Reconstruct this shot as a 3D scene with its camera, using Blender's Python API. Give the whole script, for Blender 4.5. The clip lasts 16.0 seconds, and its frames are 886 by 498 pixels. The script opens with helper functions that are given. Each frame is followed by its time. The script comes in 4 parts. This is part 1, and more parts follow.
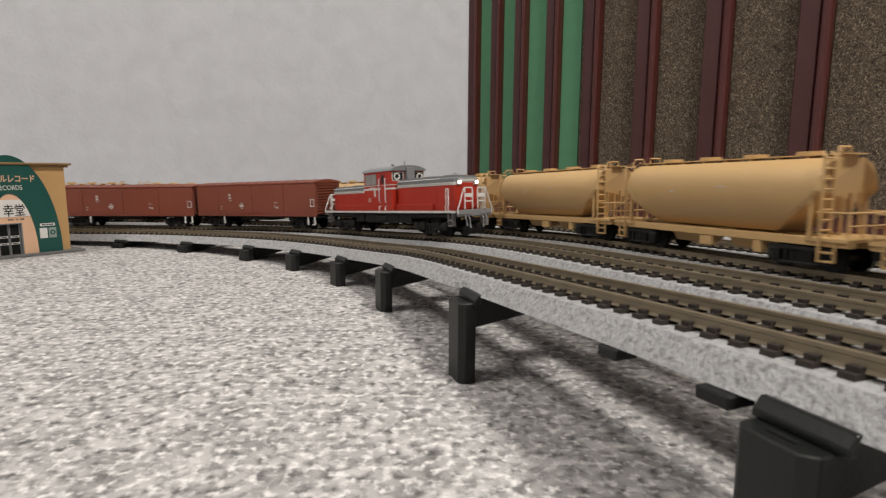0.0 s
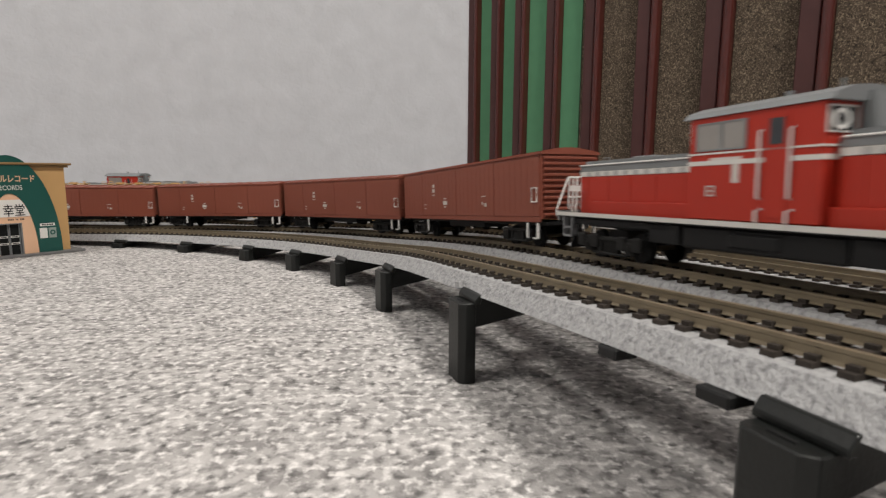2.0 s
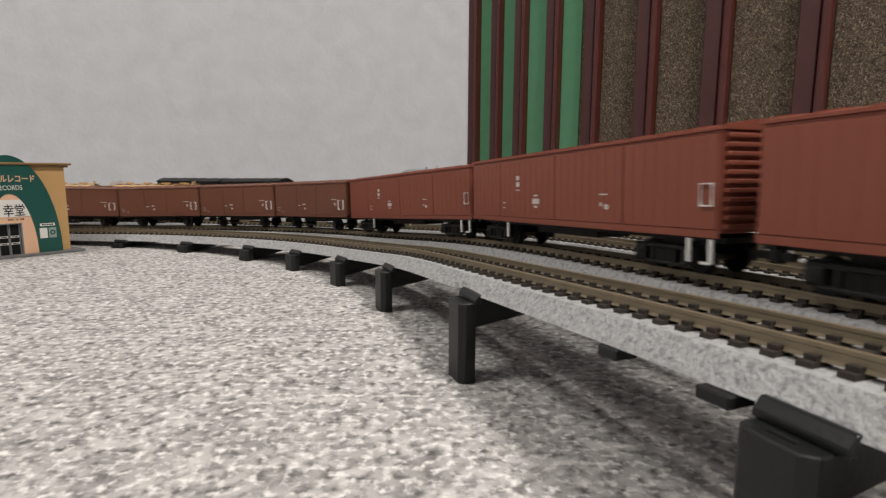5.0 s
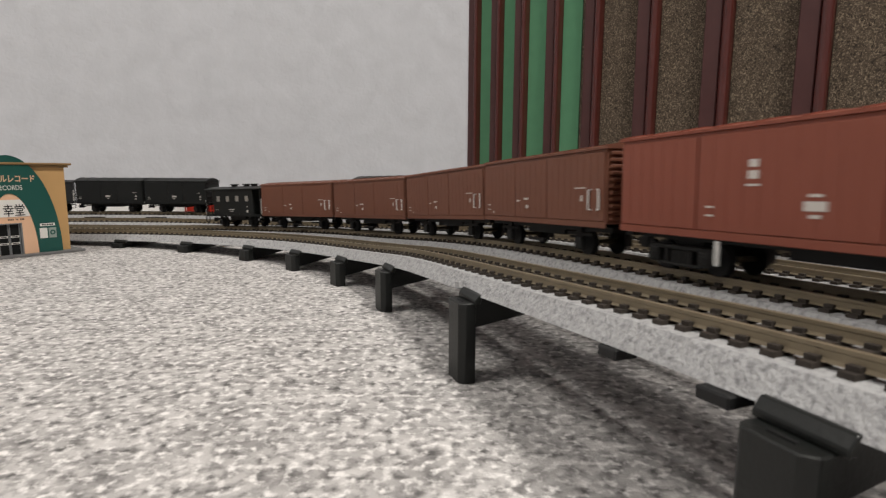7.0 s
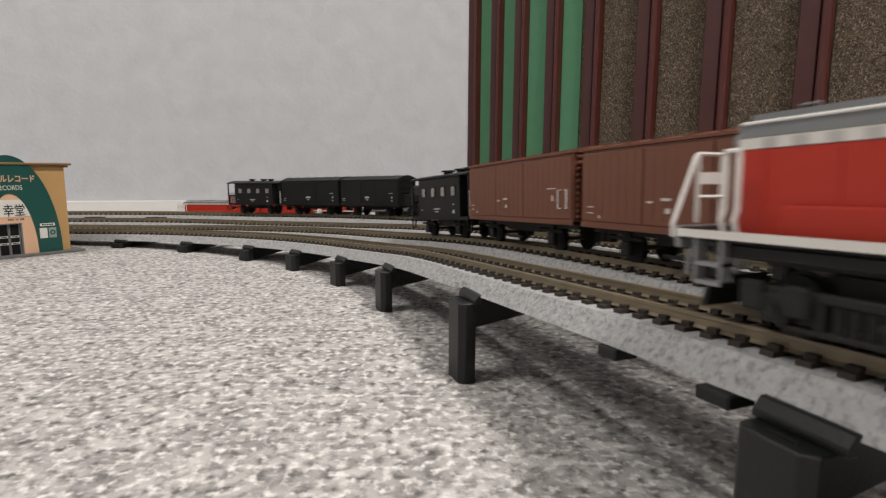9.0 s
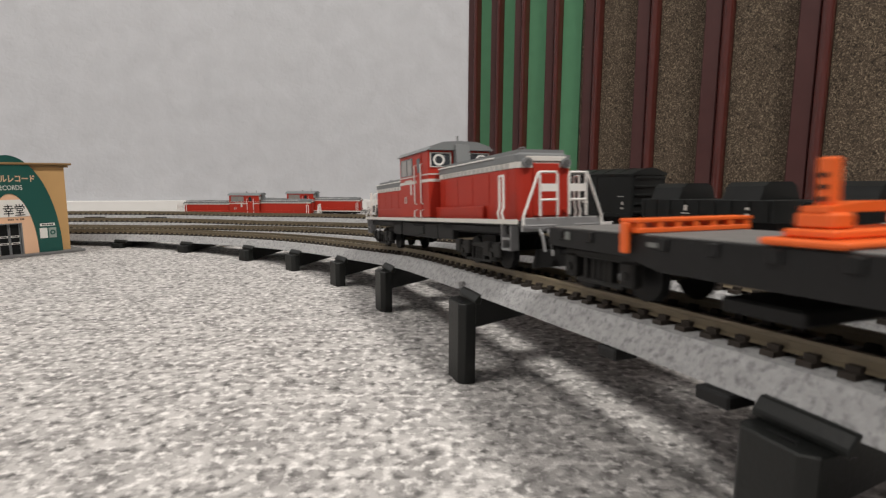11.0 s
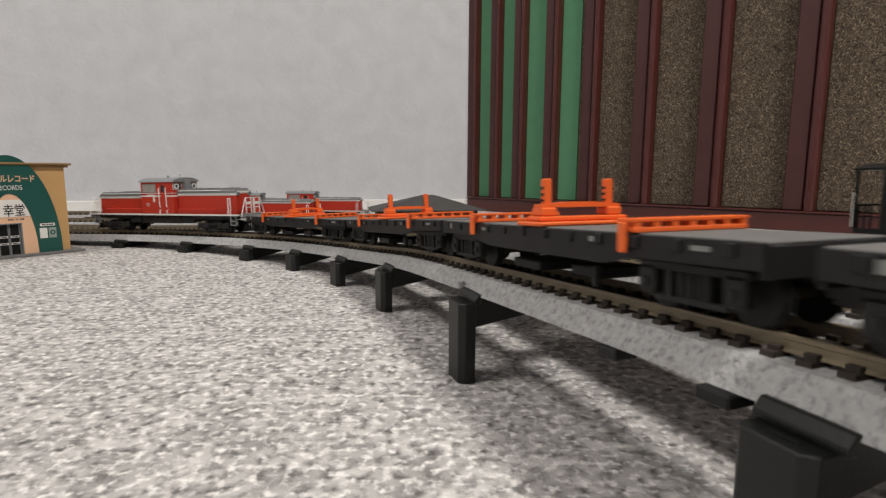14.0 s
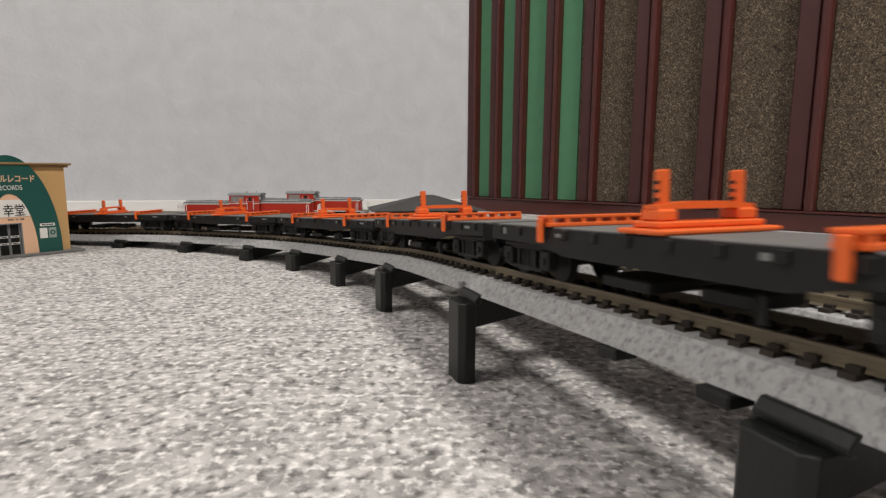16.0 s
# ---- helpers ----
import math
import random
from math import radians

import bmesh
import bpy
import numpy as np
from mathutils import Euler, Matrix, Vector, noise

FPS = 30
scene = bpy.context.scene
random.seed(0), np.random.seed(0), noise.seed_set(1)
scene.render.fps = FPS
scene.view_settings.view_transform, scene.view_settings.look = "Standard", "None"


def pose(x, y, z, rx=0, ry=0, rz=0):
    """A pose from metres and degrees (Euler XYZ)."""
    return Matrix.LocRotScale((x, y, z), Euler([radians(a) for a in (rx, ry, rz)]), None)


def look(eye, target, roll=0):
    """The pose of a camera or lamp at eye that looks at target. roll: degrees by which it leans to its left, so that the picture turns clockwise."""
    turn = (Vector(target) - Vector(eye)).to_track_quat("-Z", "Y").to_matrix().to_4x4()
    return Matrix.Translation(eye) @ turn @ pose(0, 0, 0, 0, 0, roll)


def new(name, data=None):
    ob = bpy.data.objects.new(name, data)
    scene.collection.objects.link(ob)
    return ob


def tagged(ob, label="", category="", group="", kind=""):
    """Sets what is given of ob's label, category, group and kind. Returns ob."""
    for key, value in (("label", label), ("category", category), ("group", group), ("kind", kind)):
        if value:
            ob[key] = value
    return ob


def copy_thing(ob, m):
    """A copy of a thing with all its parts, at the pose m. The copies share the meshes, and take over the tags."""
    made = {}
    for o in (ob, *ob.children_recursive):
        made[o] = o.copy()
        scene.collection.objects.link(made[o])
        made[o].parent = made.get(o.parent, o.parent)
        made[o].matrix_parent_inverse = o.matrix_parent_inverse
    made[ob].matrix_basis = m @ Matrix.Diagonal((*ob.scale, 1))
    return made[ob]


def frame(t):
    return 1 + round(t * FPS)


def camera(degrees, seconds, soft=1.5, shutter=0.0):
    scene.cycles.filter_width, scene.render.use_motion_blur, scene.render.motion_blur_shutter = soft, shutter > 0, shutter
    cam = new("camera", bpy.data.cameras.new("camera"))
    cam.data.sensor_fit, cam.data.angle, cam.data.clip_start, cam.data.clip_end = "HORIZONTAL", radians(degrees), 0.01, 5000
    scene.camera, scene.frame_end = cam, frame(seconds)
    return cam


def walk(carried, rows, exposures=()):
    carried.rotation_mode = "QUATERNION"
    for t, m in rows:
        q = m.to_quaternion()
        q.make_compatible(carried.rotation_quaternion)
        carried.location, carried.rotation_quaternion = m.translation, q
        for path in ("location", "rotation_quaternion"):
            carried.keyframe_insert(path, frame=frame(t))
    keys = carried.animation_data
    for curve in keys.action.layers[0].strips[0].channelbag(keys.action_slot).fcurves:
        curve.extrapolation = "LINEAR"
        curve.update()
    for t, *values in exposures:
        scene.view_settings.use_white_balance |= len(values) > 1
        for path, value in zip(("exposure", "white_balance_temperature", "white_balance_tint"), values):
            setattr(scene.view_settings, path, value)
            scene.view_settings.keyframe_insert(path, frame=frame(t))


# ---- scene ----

# ------------------------------------------------------------ camera
cam = camera(78.49, 16.0, soft=1.3, shutter=0.4)
EYE = (0.0, 0.0, 0.082)
VIEW = look(EYE, (0.0, 0.99019, 0.082 - 0.13971), 0.284)
cam.data.dof.use_dof, cam.data.dof.focus_distance, cam.data.dof.aperture_fstop = True, 0.58, 45.0
walk(cam, [(0.0, VIEW), (16.0, VIEW)], exposures=[(0.0, 0.0), (16.0, 0.0)])

# ------------------------------------------------------------ world and light
world = bpy.data.worlds.new("room_air")
world.use_nodes = True
world.node_tree.nodes["Background"].inputs[0].default_value = (0.75, 0.82, 1.0, 1)
world.node_tree.nodes["Background"].inputs[1].default_value = 0.02
scene.world = world


def overhead_area_light(x, y, z, sx, sy, watts, kelvin_rgb):
    data = bpy.data.lights.new("ceiling_light", "AREA")
    data.shape, data.size, data.size_y, data.energy, data.color = "RECTANGLE", sx, sy, watts, kelvin_rgb
    ob = new("ceiling_light", data)
    ob.matrix_world = pose(x, y, z)
    return ob


overhead_area_light(1.02, -0.66, 2.30, 0.50, 0.50, 62.0, (1.0, 0.95, 0.88))
# Unseen fill lamp, added to brighten the left of the wall.
overhead_area_light(-1.40, -0.30, 2.30, 0.80, 0.80, 36.0, (1.0, 0.95, 0.88))

# ------------------------------------------------------------ materials


def material(name, color, rough=0.6, metal=0.0, spread=0.12, scale=60.0, bump=0.0, bump_scale=400.0, fine=600.0,
             second=None, mix_lo=0.45, mix_hi=0.6, coat=0.0, emit=0.0, island=0.0, deep=0.001, third=None, third_scale=700.0, spec=0.5, warp=0.0):
    """A node material: base colour varied at two scales, optional second colour in patches, and fine relief."""
    m = bpy.data.materials.new(name)
    m.use_nodes = True
    nt = m.node_tree
    b = nt.nodes["Principled BSDF"]
    b.inputs["Roughness"].default_value = rough
    b.inputs["Metallic"].default_value = metal
    b.inputs["Specular IOR Level"].default_value = spec
    b.inputs["Coat Weight"].default_value = coat
    tc = nt.nodes.new("ShaderNodeTexCoord")

    def noise_tex(sc, detail=3.0):
        n = nt.nodes.new("ShaderNodeTexNoise")
        n.inputs["Distortion"].default_value = warp
        n.inputs["Scale"].default_value = sc
        n.inputs["Detail"].default_value = detail
        nt.links.new(tc.outputs["Object"], n.inputs["Vector"])
        return n

    def mixer(a, bcol, fac):
        x = nt.nodes.new("ShaderNodeMix")
        x.data_type = "RGBA"
        nt.links.new(fac, x.inputs["Factor"])
        for sock, v in ((x.inputs["A"], a), (x.inputs["B"], bcol)):
            if isinstance(v, tuple):
                sock.default_value = (*v, 1)
            else:
                nt.links.new(v, sock)
        return x.outputs["Result"]

    lo = tuple(max(0.0, c * (1 - spread)) for c in color)
    hi = tuple(min(1.0, c * (1 + spread)) for c in color)
    out = mixer(lo, hi, noise_tex(scale).outputs["Fac"])
    if second:
        ramp = nt.nodes.new("ShaderNodeValToRGB")
        ramp.color_ramp.elements[0].position, ramp.color_ramp.elements[1].position = mix_lo, mix_hi
        nt.links.new(noise_tex(fine, 4.0).outputs["Fac"], ramp.inputs["Fac"])
        out = mixer(out, second, ramp.outputs["Color"])
    if third:
        ramp3 = nt.nodes.new("ShaderNodeValToRGB")
        ramp3.color_ramp.elements[0].position, ramp3.color_ramp.elements[1].position = 0.50, 0.68
        nt.links.new(noise_tex(third_scale, 5.0).outputs["Fac"], ramp3.inputs["Fac"])
        out = mixer(out, third, ramp3.outputs["Color"])
    if island:
        info = nt.nodes.new("ShaderNodeObjectInfo")
        mul = nt.nodes.new("ShaderNodeMath")
        mul.operation = "MULTIPLY"
        mul.inputs[1].default_value = island
        nt.links.new(info.outputs["Random"], mul.inputs[0])
        out = mixer(out, tuple(min(1.0, c * 2.2) for c in color), mul.outputs[0])
    nt.links.new(out, b.inputs["Base Color"])
    if bump:
        bp = nt.nodes.new("ShaderNodeBump")
        bp.inputs["Strength"].default_value = bump
        bp.inputs["Distance"].default_value = deep
        nt.links.new(noise_tex(bump_scale, 4.0).outputs["Fac"], bp.inputs["Height"])
        nt.links.new(bp.outputs["Normal"], b.inputs["Normal"])
    if emit:
        b.inputs["Emission Color"].default_value = (1.0, 0.93, 0.75, 1)
        b.inputs["Emission Strength"].default_value = emit
    return m


CARPET = material("grey_felt_carpet", (0.45, 0.433, 0.425), 0.95, spread=0.85, scale=60, bump=0.35, bump_scale=1000, deep=0.0015,
                  second=(0.10, 0.096, 0.094), fine=210, mix_lo=0.44, mix_hi=0.70, third=(0.80, 0.775, 0.76), third_scale=300)
WALLPAPER = material("grey_white_wallpaper", (0.565, 0.575, 0.605), 0.8, spread=0.12, scale=22, bump=1.0, bump_scale=110, deep=0.0009, warp=0.5)
WHITE = material("white_board", (0.8, 0.79, 0.77), 0.5, spread=0.03)
CEILING = material("ceiling_white", (0.8, 0.8, 0.8), 0.9, spread=0.03, scale=5)
MAROON = material("maroon_varnished_wood", (0.070, 0.014, 0.011), 0.3, spread=0.25, scale=30, coat=0.3)
MAROON_FLAT = material("maroon_matt_wood", (0.062, 0.022, 0.021), 0.5, spread=0.18, scale=40, spec=0.35)
GREEN = material("green_felt_panel", (0.085, 0.235, 0.125), 0.9, spread=0.12, scale=40, bump=0.3, bump_scale=700)
FIBRE = material("brown_fibre_panel", (0.100, 0.076, 0.056), 0.95, spread=0.4, scale=60, bump=1.0, bump_scale=260, deep=0.004, spec=0.2, warp=2.5,
                 second=(0.36, 0.285, 0.20), fine=230, mix_lo=0.50, mix_hi=0.66, third=(0.035, 0.027, 0.021), third_scale=170)
BALLAST = material("grey_speckled_ballast", (0.375, 0.375, 0.38), 0.9, spread=0.3, scale=380, bump=0.8, bump_scale=900, deep=0.0009,
                   second=(0.19, 0.19, 0.195), fine=560, mix_lo=0.48, mix_hi=0.74)
SLEEPER = material("brown_plastic_sleeper", (0.026, 0.019, 0.014), 0.75, spread=0.25, scale=200, island=0.15)
RAIL = material("weathered_rail_brass", (0.195, 0.158, 0.104), 0.5, metal=0.2, spread=0.25, scale=120)
PIER = material("black_plastic_pier", (0.007, 0.008, 0.0075), 0.42, spec=0.38, spread=0.2, scale=120, bump=0.1, bump_scale=900)
BLACK = material("matt_black_plastic", (0.011, 0.011, 0.0115), 0.55, spec=0.3, spread=0.25, scale=160)
CAR_BLACK = material("black_wagon_paint", (0.010, 0.011, 0.011), 0.5, spread=0.2, scale=90, spec=0.3)
DARKGREY = material("dark_grey_underframe", (0.014, 0.0135, 0.013), 0.6, spread=0.3, scale=160, spec=0.3)
WHEEL = material("dull_wheel_metal", (0.16, 0.13, 0.09), 0.45, metal=0.6, spread=0.3, scale=300)
LOCO_RED = material("vermilion_loco_paint", (0.43, 0.032, 0.017), 0.42, spread=0.06, scale=60, spec=0.35)
LOCO_GREY = material("grey_loco_roof", (0.20, 0.21, 0.215), 0.5, spread=0.08, scale=80)
LOCO_BUFFER = material("grey_buffer_beam", (0.24, 0.24, 0.245), 0.5, spread=0.15, scale=150)
CREAM = material("white_loco_stripe", (0.68, 0.66, 0.62), 0.5, spread=0.06, scale=80)
VENT = material("pale_grey_vent", (0.46, 0.45, 0.43), 0.5, spread=0.06, scale=80)
RAILING = material("white_handrail", (0.8, 0.79, 0.76), 0.4, spread=0.04)
GLASS = material("dark_cab_window", (0.03, 0.035, 0.04), 0.12, spread=0.1, coat=0.5)
PALE_GLASS = material("pale_cab_window", (0.30, 0.28, 0.26), 0.2, spread=0.15, scale=200, coat=0.4)
LAMP_ON = material("lit_headlamp", (0.9, 0.85, 0.7), 0.3, emit=5.0)
LAMP_OFF = material("unlit_headlamp", (0.10, 0.10, 0.10), 0.15, spread=0.1, coat=0.6)
WAGON_RED = material("red_brown_wagon_paint", (0.235, 0.062, 0.036), 0.5, spread=0.08, scale=40, bump=0.05)
WAGON_BROWN = material("dull_brown_wagon_paint", (0.165, 0.060, 0.034), 0.52, spread=0.10, scale=40, bump=0.05)
MARK = material("white_wagon_lettering", (0.62, 0.58, 0.54), 0.6, spread=0.08)
PLATE = material("dull_grey_lettering", (0.20, 0.21, 0.20), 0.6, spread=0.25, scale=500)
HOPPER = material("ochre_hopper_paint", (0.58, 0.375, 0.165), 0.45, spread=0.05, scale=40)
ORANGE = material("orange_plastic_load_frame", (0.80, 0.135, 0.022), 0.42, spread=0.06, scale=90)
DECK = material("grey_flat_wagon_deck", (0.15, 0.147, 0.144), 0.75, spread=0.25, scale=150, spec=0.3)
SHOP_WALL = material("ochre_shop_wall", (0.58, 0.35, 0.145), 0.6, spread=0.05, scale=60)
SHOP_TRIM = material("brown_shop_roof_edge", (0.26, 0.155, 0.06), 0.6, spread=0.1, scale=90)
SHOP_GREEN = material("dark_green_sign", (0.010, 0.085, 0.070), 0.42, spread=0.06, scale=60)
SHOP_PINK = material("peach_sign_ring", (0.80, 0.50, 0.32), 0.55, spread=0.04, scale=60)
SHOP_WHITE = material("white_sign", (0.80, 0.78, 0.74), 0.55, spread=0.03, scale=60)
SHOP_FLOOR = material("grey_shop_base", (0.16, 0.16, 0.16), 0.7, spread=0.1, scale=100)
ROOF_TILE = material("dark_grey_hip_roof", (0.055, 0.052, 0.052), 0.7, spread=0.15, scale=120)
SHOP_GLASS = material("dark_shop_glass", (0.008, 0.009, 0.009), 0.35, spread=0.3, scale=200, spec=0.2)
POSTER = material("grey_green_poster", (0.30, 0.36, 0.33), 0.5, spread=0.25, scale=300)
INK = material("black_ink", (0.015, 0.015, 0.015), 0.6)

# ------------------------------------------------------------ mesh helpers


def part(name, bm, mat, parent=None, label="", smooth=False):
    me = bpy.data.meshes.new(name)
    bmesh.ops.recalc_face_normals(bm, faces=bm.faces[:])
    bm.to_mesh(me)
    bm.free()
    me.materials.append(mat)
    if smooth:
        for p in me.polygons:
            p.use_smooth = True
    ob = new(name, me)
    if parent is not None:
        ob.parent = parent
    if label:
        ob["label"] = label
    return ob


def shared(name, me, parent, m=None):
    ob = new(name, me)
    ob.parent = parent
    if m is not None:
        ob.matrix_basis = m
    return ob


def empty(name, label, category, group="", kind="", m=None):
    ob = new(name)
    ob.empty_display_size = 0.01
    if m is not None:
        ob.matrix_basis = m
    return tagged(ob, label, category, group, kind)


def box(bm, x0, x1, y0, y1, z0, z1, bevel=0.0, taper=0.0):
    """An axis-aligned box; taper pulls the top in along x and y."""
    vs = []
    for z, k in ((z0, 0.0), (z1, taper)):
        for x, y in ((x0 + k, y0 + k), (x1 - k, y0 + k), (x1 - k, y1 - k), (x0 + k, y1 - k)):
            vs.append(bm.verts.new((x, y, z)))
    fs = [bm.faces.new([vs[i] for i in q]) for q in
          ((3, 2, 1, 0), (4, 5, 6, 7), (0, 1, 5, 4), (1, 2, 6, 5), (2, 3, 7, 6), (3, 0, 4, 7))]
    if bevel:
        edges = list({e for f in fs for e in f.edges})
        bmesh.ops.bevel(bm, geom=edges, offset=bevel, segments=1, affect="EDGES")
    return bm


def rbox(x0, x1, y0, y1, z0, z1, r, n=4):
    """A box whose upright edges are rounded."""
    prof = []
    for cx, cy, a0 in ((x1 - r, y1 - r, 0), (x0 + r, y1 - r, 90), (x0 + r, y0 + r, 180), (x1 - r, y0 + r, 270)):
        for k in range(n + 1):
            a = radians(a0 + 90 * k / n)
            prof.append((cx + r * math.cos(a), cy + r * math.sin(a)))
    return prism(bmesh.new(), prof, z0, z1, "z")


def boxes(*args, bevel=0.0):
    bm = bmesh.new()
    for a in args:
        box(bm, *a, bevel=bevel)
    return bm


def prism(bm, profile, x0, x1, axis="x"):
    """Extrude a closed profile of (u, v) pairs along an axis: x takes (y, z), y takes (x, z), z takes (x, y)."""
    def at(d, u, v):
        return {"x": (d, u, v), "y": (u, d, v), "z": (u, v, d)}[axis]
    a = [bm.verts.new(at(x0, *p)) for p in profile]
    b = [bm.verts.new(at(x1, *p)) for p in profile]
    n = len(profile)
    bm.faces.new(a[::-1])
    bm.faces.new(b)
    for i in range(n):
        j = (i + 1) % n
        bm.faces.new((a[i], a[j], b[j], b[i]))
    return bm


def rod(bm, points, r, sides=6):
    """A thin rod along a polyline."""
    pts = [Vector(p) for p in points]
    rings = []
    for i, p in enumerate(pts):
        d = (pts[min(i + 1, len(pts) - 1)] - pts[max(i - 1, 0)]).normalized()
        up = Vector((0, 0, 1)) if abs(d.z) < 0.9 else Vector((1, 0, 0))
        u = d.cross(up).normalized()
        v = d.cross(u).normalized()
        rings.append([bm.verts.new(p + (u * math.cos(a) + v * math.sin(a)) * r)
                      for a in (2 * math.pi * k / sides for k in range(sides))])
    for a, b in zip(rings, rings[1:]):
        for k in range(sides):
            bm.faces.new((a[k], a[(k + 1) % sides], b[(k + 1) % sides], b[k]))
    bm.faces.new(rings[0][::-1])
    bm.faces.new(rings[-1])
    return bm


def disc(bm, cx, cy, cz, r, half, axis="y", sides=16):
    """A short cylinder about an axis."""
    c = Vector((cx, cy, cz))
    d = {"x": Vector((1, 0, 0)), "y": Vector((0, 1, 0)), "z": Vector((0, 0, 1))}[axis]
    return rod(bm, (c - d * half, c + d * half), r, sides)


def ring(bm, cx, cy, cz, r0, r1, half, axis="x", sides=16):
    """A flat ring about an axis."""
    loops = []
    for rr, dd in ((r0, -half), (r1, -half), (r1, half), (r0, half)):
        lp = []
        for k in range(sides):
            a = 2 * math.pi * k / sides
            u, v = rr * math.cos(a), rr * math.sin(a)
            p = {"x": (cx + dd, cy + u, cz + v), "y": (cx + u, cy + dd, cz + v)}[axis]
            lp.append(bm.verts.new(p))
        loops.append(lp)
    for i in range(4):
        a, b = loops[i], loops[(i + 1) % 4]
        for k in range(sides):
            bm.faces.new((a[k], a[(k + 1) % sides], b[(k + 1) % sides], b[k]))
    return bm


# ------------------------------------------------------------ the plan: concentric tracks
R2 = 0.5563
CENTRE = {1: (-0.4671, 0.1154), 2: (-0.4746, 0.1258), 3: (-0.4616, 0.1258), 4: (-0.4576, 0.1258)}
RISE = {1: [(-2, .0150), (.06, .0160), (.264, .0208), (.40, .0260), (.50, .0308), (.60, .0396), (.70, .0458), (.80, .0517), (.90, .0560), (1.0, .0595),
            (1.3, .062), (4, .062)],
        2: [(-2, .013), (.10, .0140), (.30, .0209), (.50, .0292), (.60, .0365), (.70, .0431), (.80, .0473), (.90, .0507), (1.0, .0536), (1.3, .056), (4, .056)],
        3: [(-2, .0135), (.228, .0181), (.32, .0207), (.385, .0229), (.55, .0312), (.754, .0402), (.80, .0412), (.864, .0426), (.901, .0439), (1.1, .048), (1.4, .051), (4, .051)],
        4: [(-2, .0212), (.20, .0228), (.32, .0258), (.655, .0340), (.785, .0370), (.855, .0400), (1.0, .0435), (1.2, .045), (4, .045)]}
PLAN = {1: (0.5002, 0.5002 * radians(69.1)), 2: (R2, R2 * radians(69.0)),
        3: (R2 + 0.060, (R2 + 0.060) * radians(69.0)), 4: (R2 + 0.120, (R2 + 0.120) * radians(69.0))}


def height_of(track, s):
    rows = RISE[track]
    for (a, p), (b, q) in zip(rows, rows[1:]):
        if s <= b:
            u = min(1.0, max(0.0, (s - a) / (b - a)))
            return p + (q - p) * u
    return rows[-1][1]


def level(track, s):
    """The rail top, with the kinks between the grades rounded off."""
    return sum(height_of(track, s + d * 0.012) for d in range(-3, 4)) / 7


def on_track(track, s, across=0.0, up=0.0):
    """A place s along the track, with the offset outwards from its middle and above the rail top."""
    r, s1 = PLAN[track]
    c = min(s, s1)
    a = c / r
    t, n = Vector((math.cos(a), -math.sin(a))), Vector((math.sin(a), math.cos(a)))
    p = Vector(CENTRE[track]) + r * n + (s - c) * t
    p = p + across * n
    return Vector((p.x, p.y, level(track, s) + up))


def frame_at(track, s, base=0.02):
    """The pose of a vehicle whose two trucks stand on the rails, base either side of s."""
    a, b = on_track(track, s - base), on_track(track, s + base)
    x = (b - a).normalized()
    y = Vector((0, 0, 1)).cross(x).normalized()
    z = x.cross(y)
    m = Matrix((x, y, z)).transposed().to_4x4()
    m.translation = (a + b) / 2
    return m


# ------------------------------------------------------------ room
WA, WB = Vector((-0.756, 1.045, 0)), Vector((0.090, 1.215, 0))
LD = (WB - WA).normalized()
LN = Vector((LD.y, -LD.x, 0))            # towards the room
RD = Vector((0.740, -0.672, 0)).normalized()
RN = Vector((-RD.y, RD.x, 0)) * -1.0
RP = Vector((0.263, 1.028, 0))
det = LD.x * (-RD.y) - LD.y * (-RD.x)
u = ((RP - WA).x * (-RD.y) - (RP - WA).y * (-RD.x)) / det
CORNER = WA + LD * u


def frame_on(origin, along, z=0.0):
    """A frame with x along a wall, y into the wall, z up."""
    x = along.normalized()
    y = Vector((0, 0, 1)).cross(x)
    m = Matrix((x, y, Vector((0, 0, 1)))).transposed().to_4x4()
    m.translation = origin + Vector((0, 0, z))
    return m


def build_room():
    floor = part("floor", boxes((-3.2, 3.2, -3.0, 2.4, -0.02, 0.0)), CARPET)
    tagged(floor, "light grey mottled felt carpet under the track", "floor", kind="structure")
    wl = part("wall_north", boxes((-3.0, u + 0.10, 0.0, 0.10, 0.0, 2.4)), WALLPAPER)
    wl.matrix_basis = frame_on(WA, LD)
    tagged(wl, "pale grey textured wallpaper wall", "wall", kind="structure")
    bb = part("baseboard", boxes((-3.0, u, -0.008, -0.0005, 0.0, 0.024), bevel=0.001), WHITE)
    bb.matrix_basis = frame_on(WA, LD)
    tagged(bb, "low white skirting board along the wall", "skirting", kind="structure")
    wr = part("wall_east", boxes((0.0, 4.0, 0.012, 0.11, 0.0, 2.4)), MAROON_FLAT)
    wr.matrix_basis = frame_on(CORNER, RD)
    tagged(wr, "maroon wooden wall behind felt panels", "wall", kind="structure")
    for name, m, w in (("wall_south", pose(0, -2.9, 0), 6.4), ("wall_west", pose(-3.1, 0, 0, 0, 0, 90), 6.4), ("wall_south_east", pose(3.12, -2.12, 0, 0, 0, 90), 1.46)):
        o = part(name, boxes((-w / 2, w / 2, -0.05, 0.05, 0, 2.4)), WALLPAPER)
        o.matrix_basis = m
        tagged(o, "plain pale grey wallpaper wall", "wall", kind="structure")
    ce = part("ceiling", boxes((-3.2, 3.2, -3.0, 2.4, 2.4, 2.45)), CEILING)
    tagged(ce, "plain white ceiling", "ceiling", kind="structure")


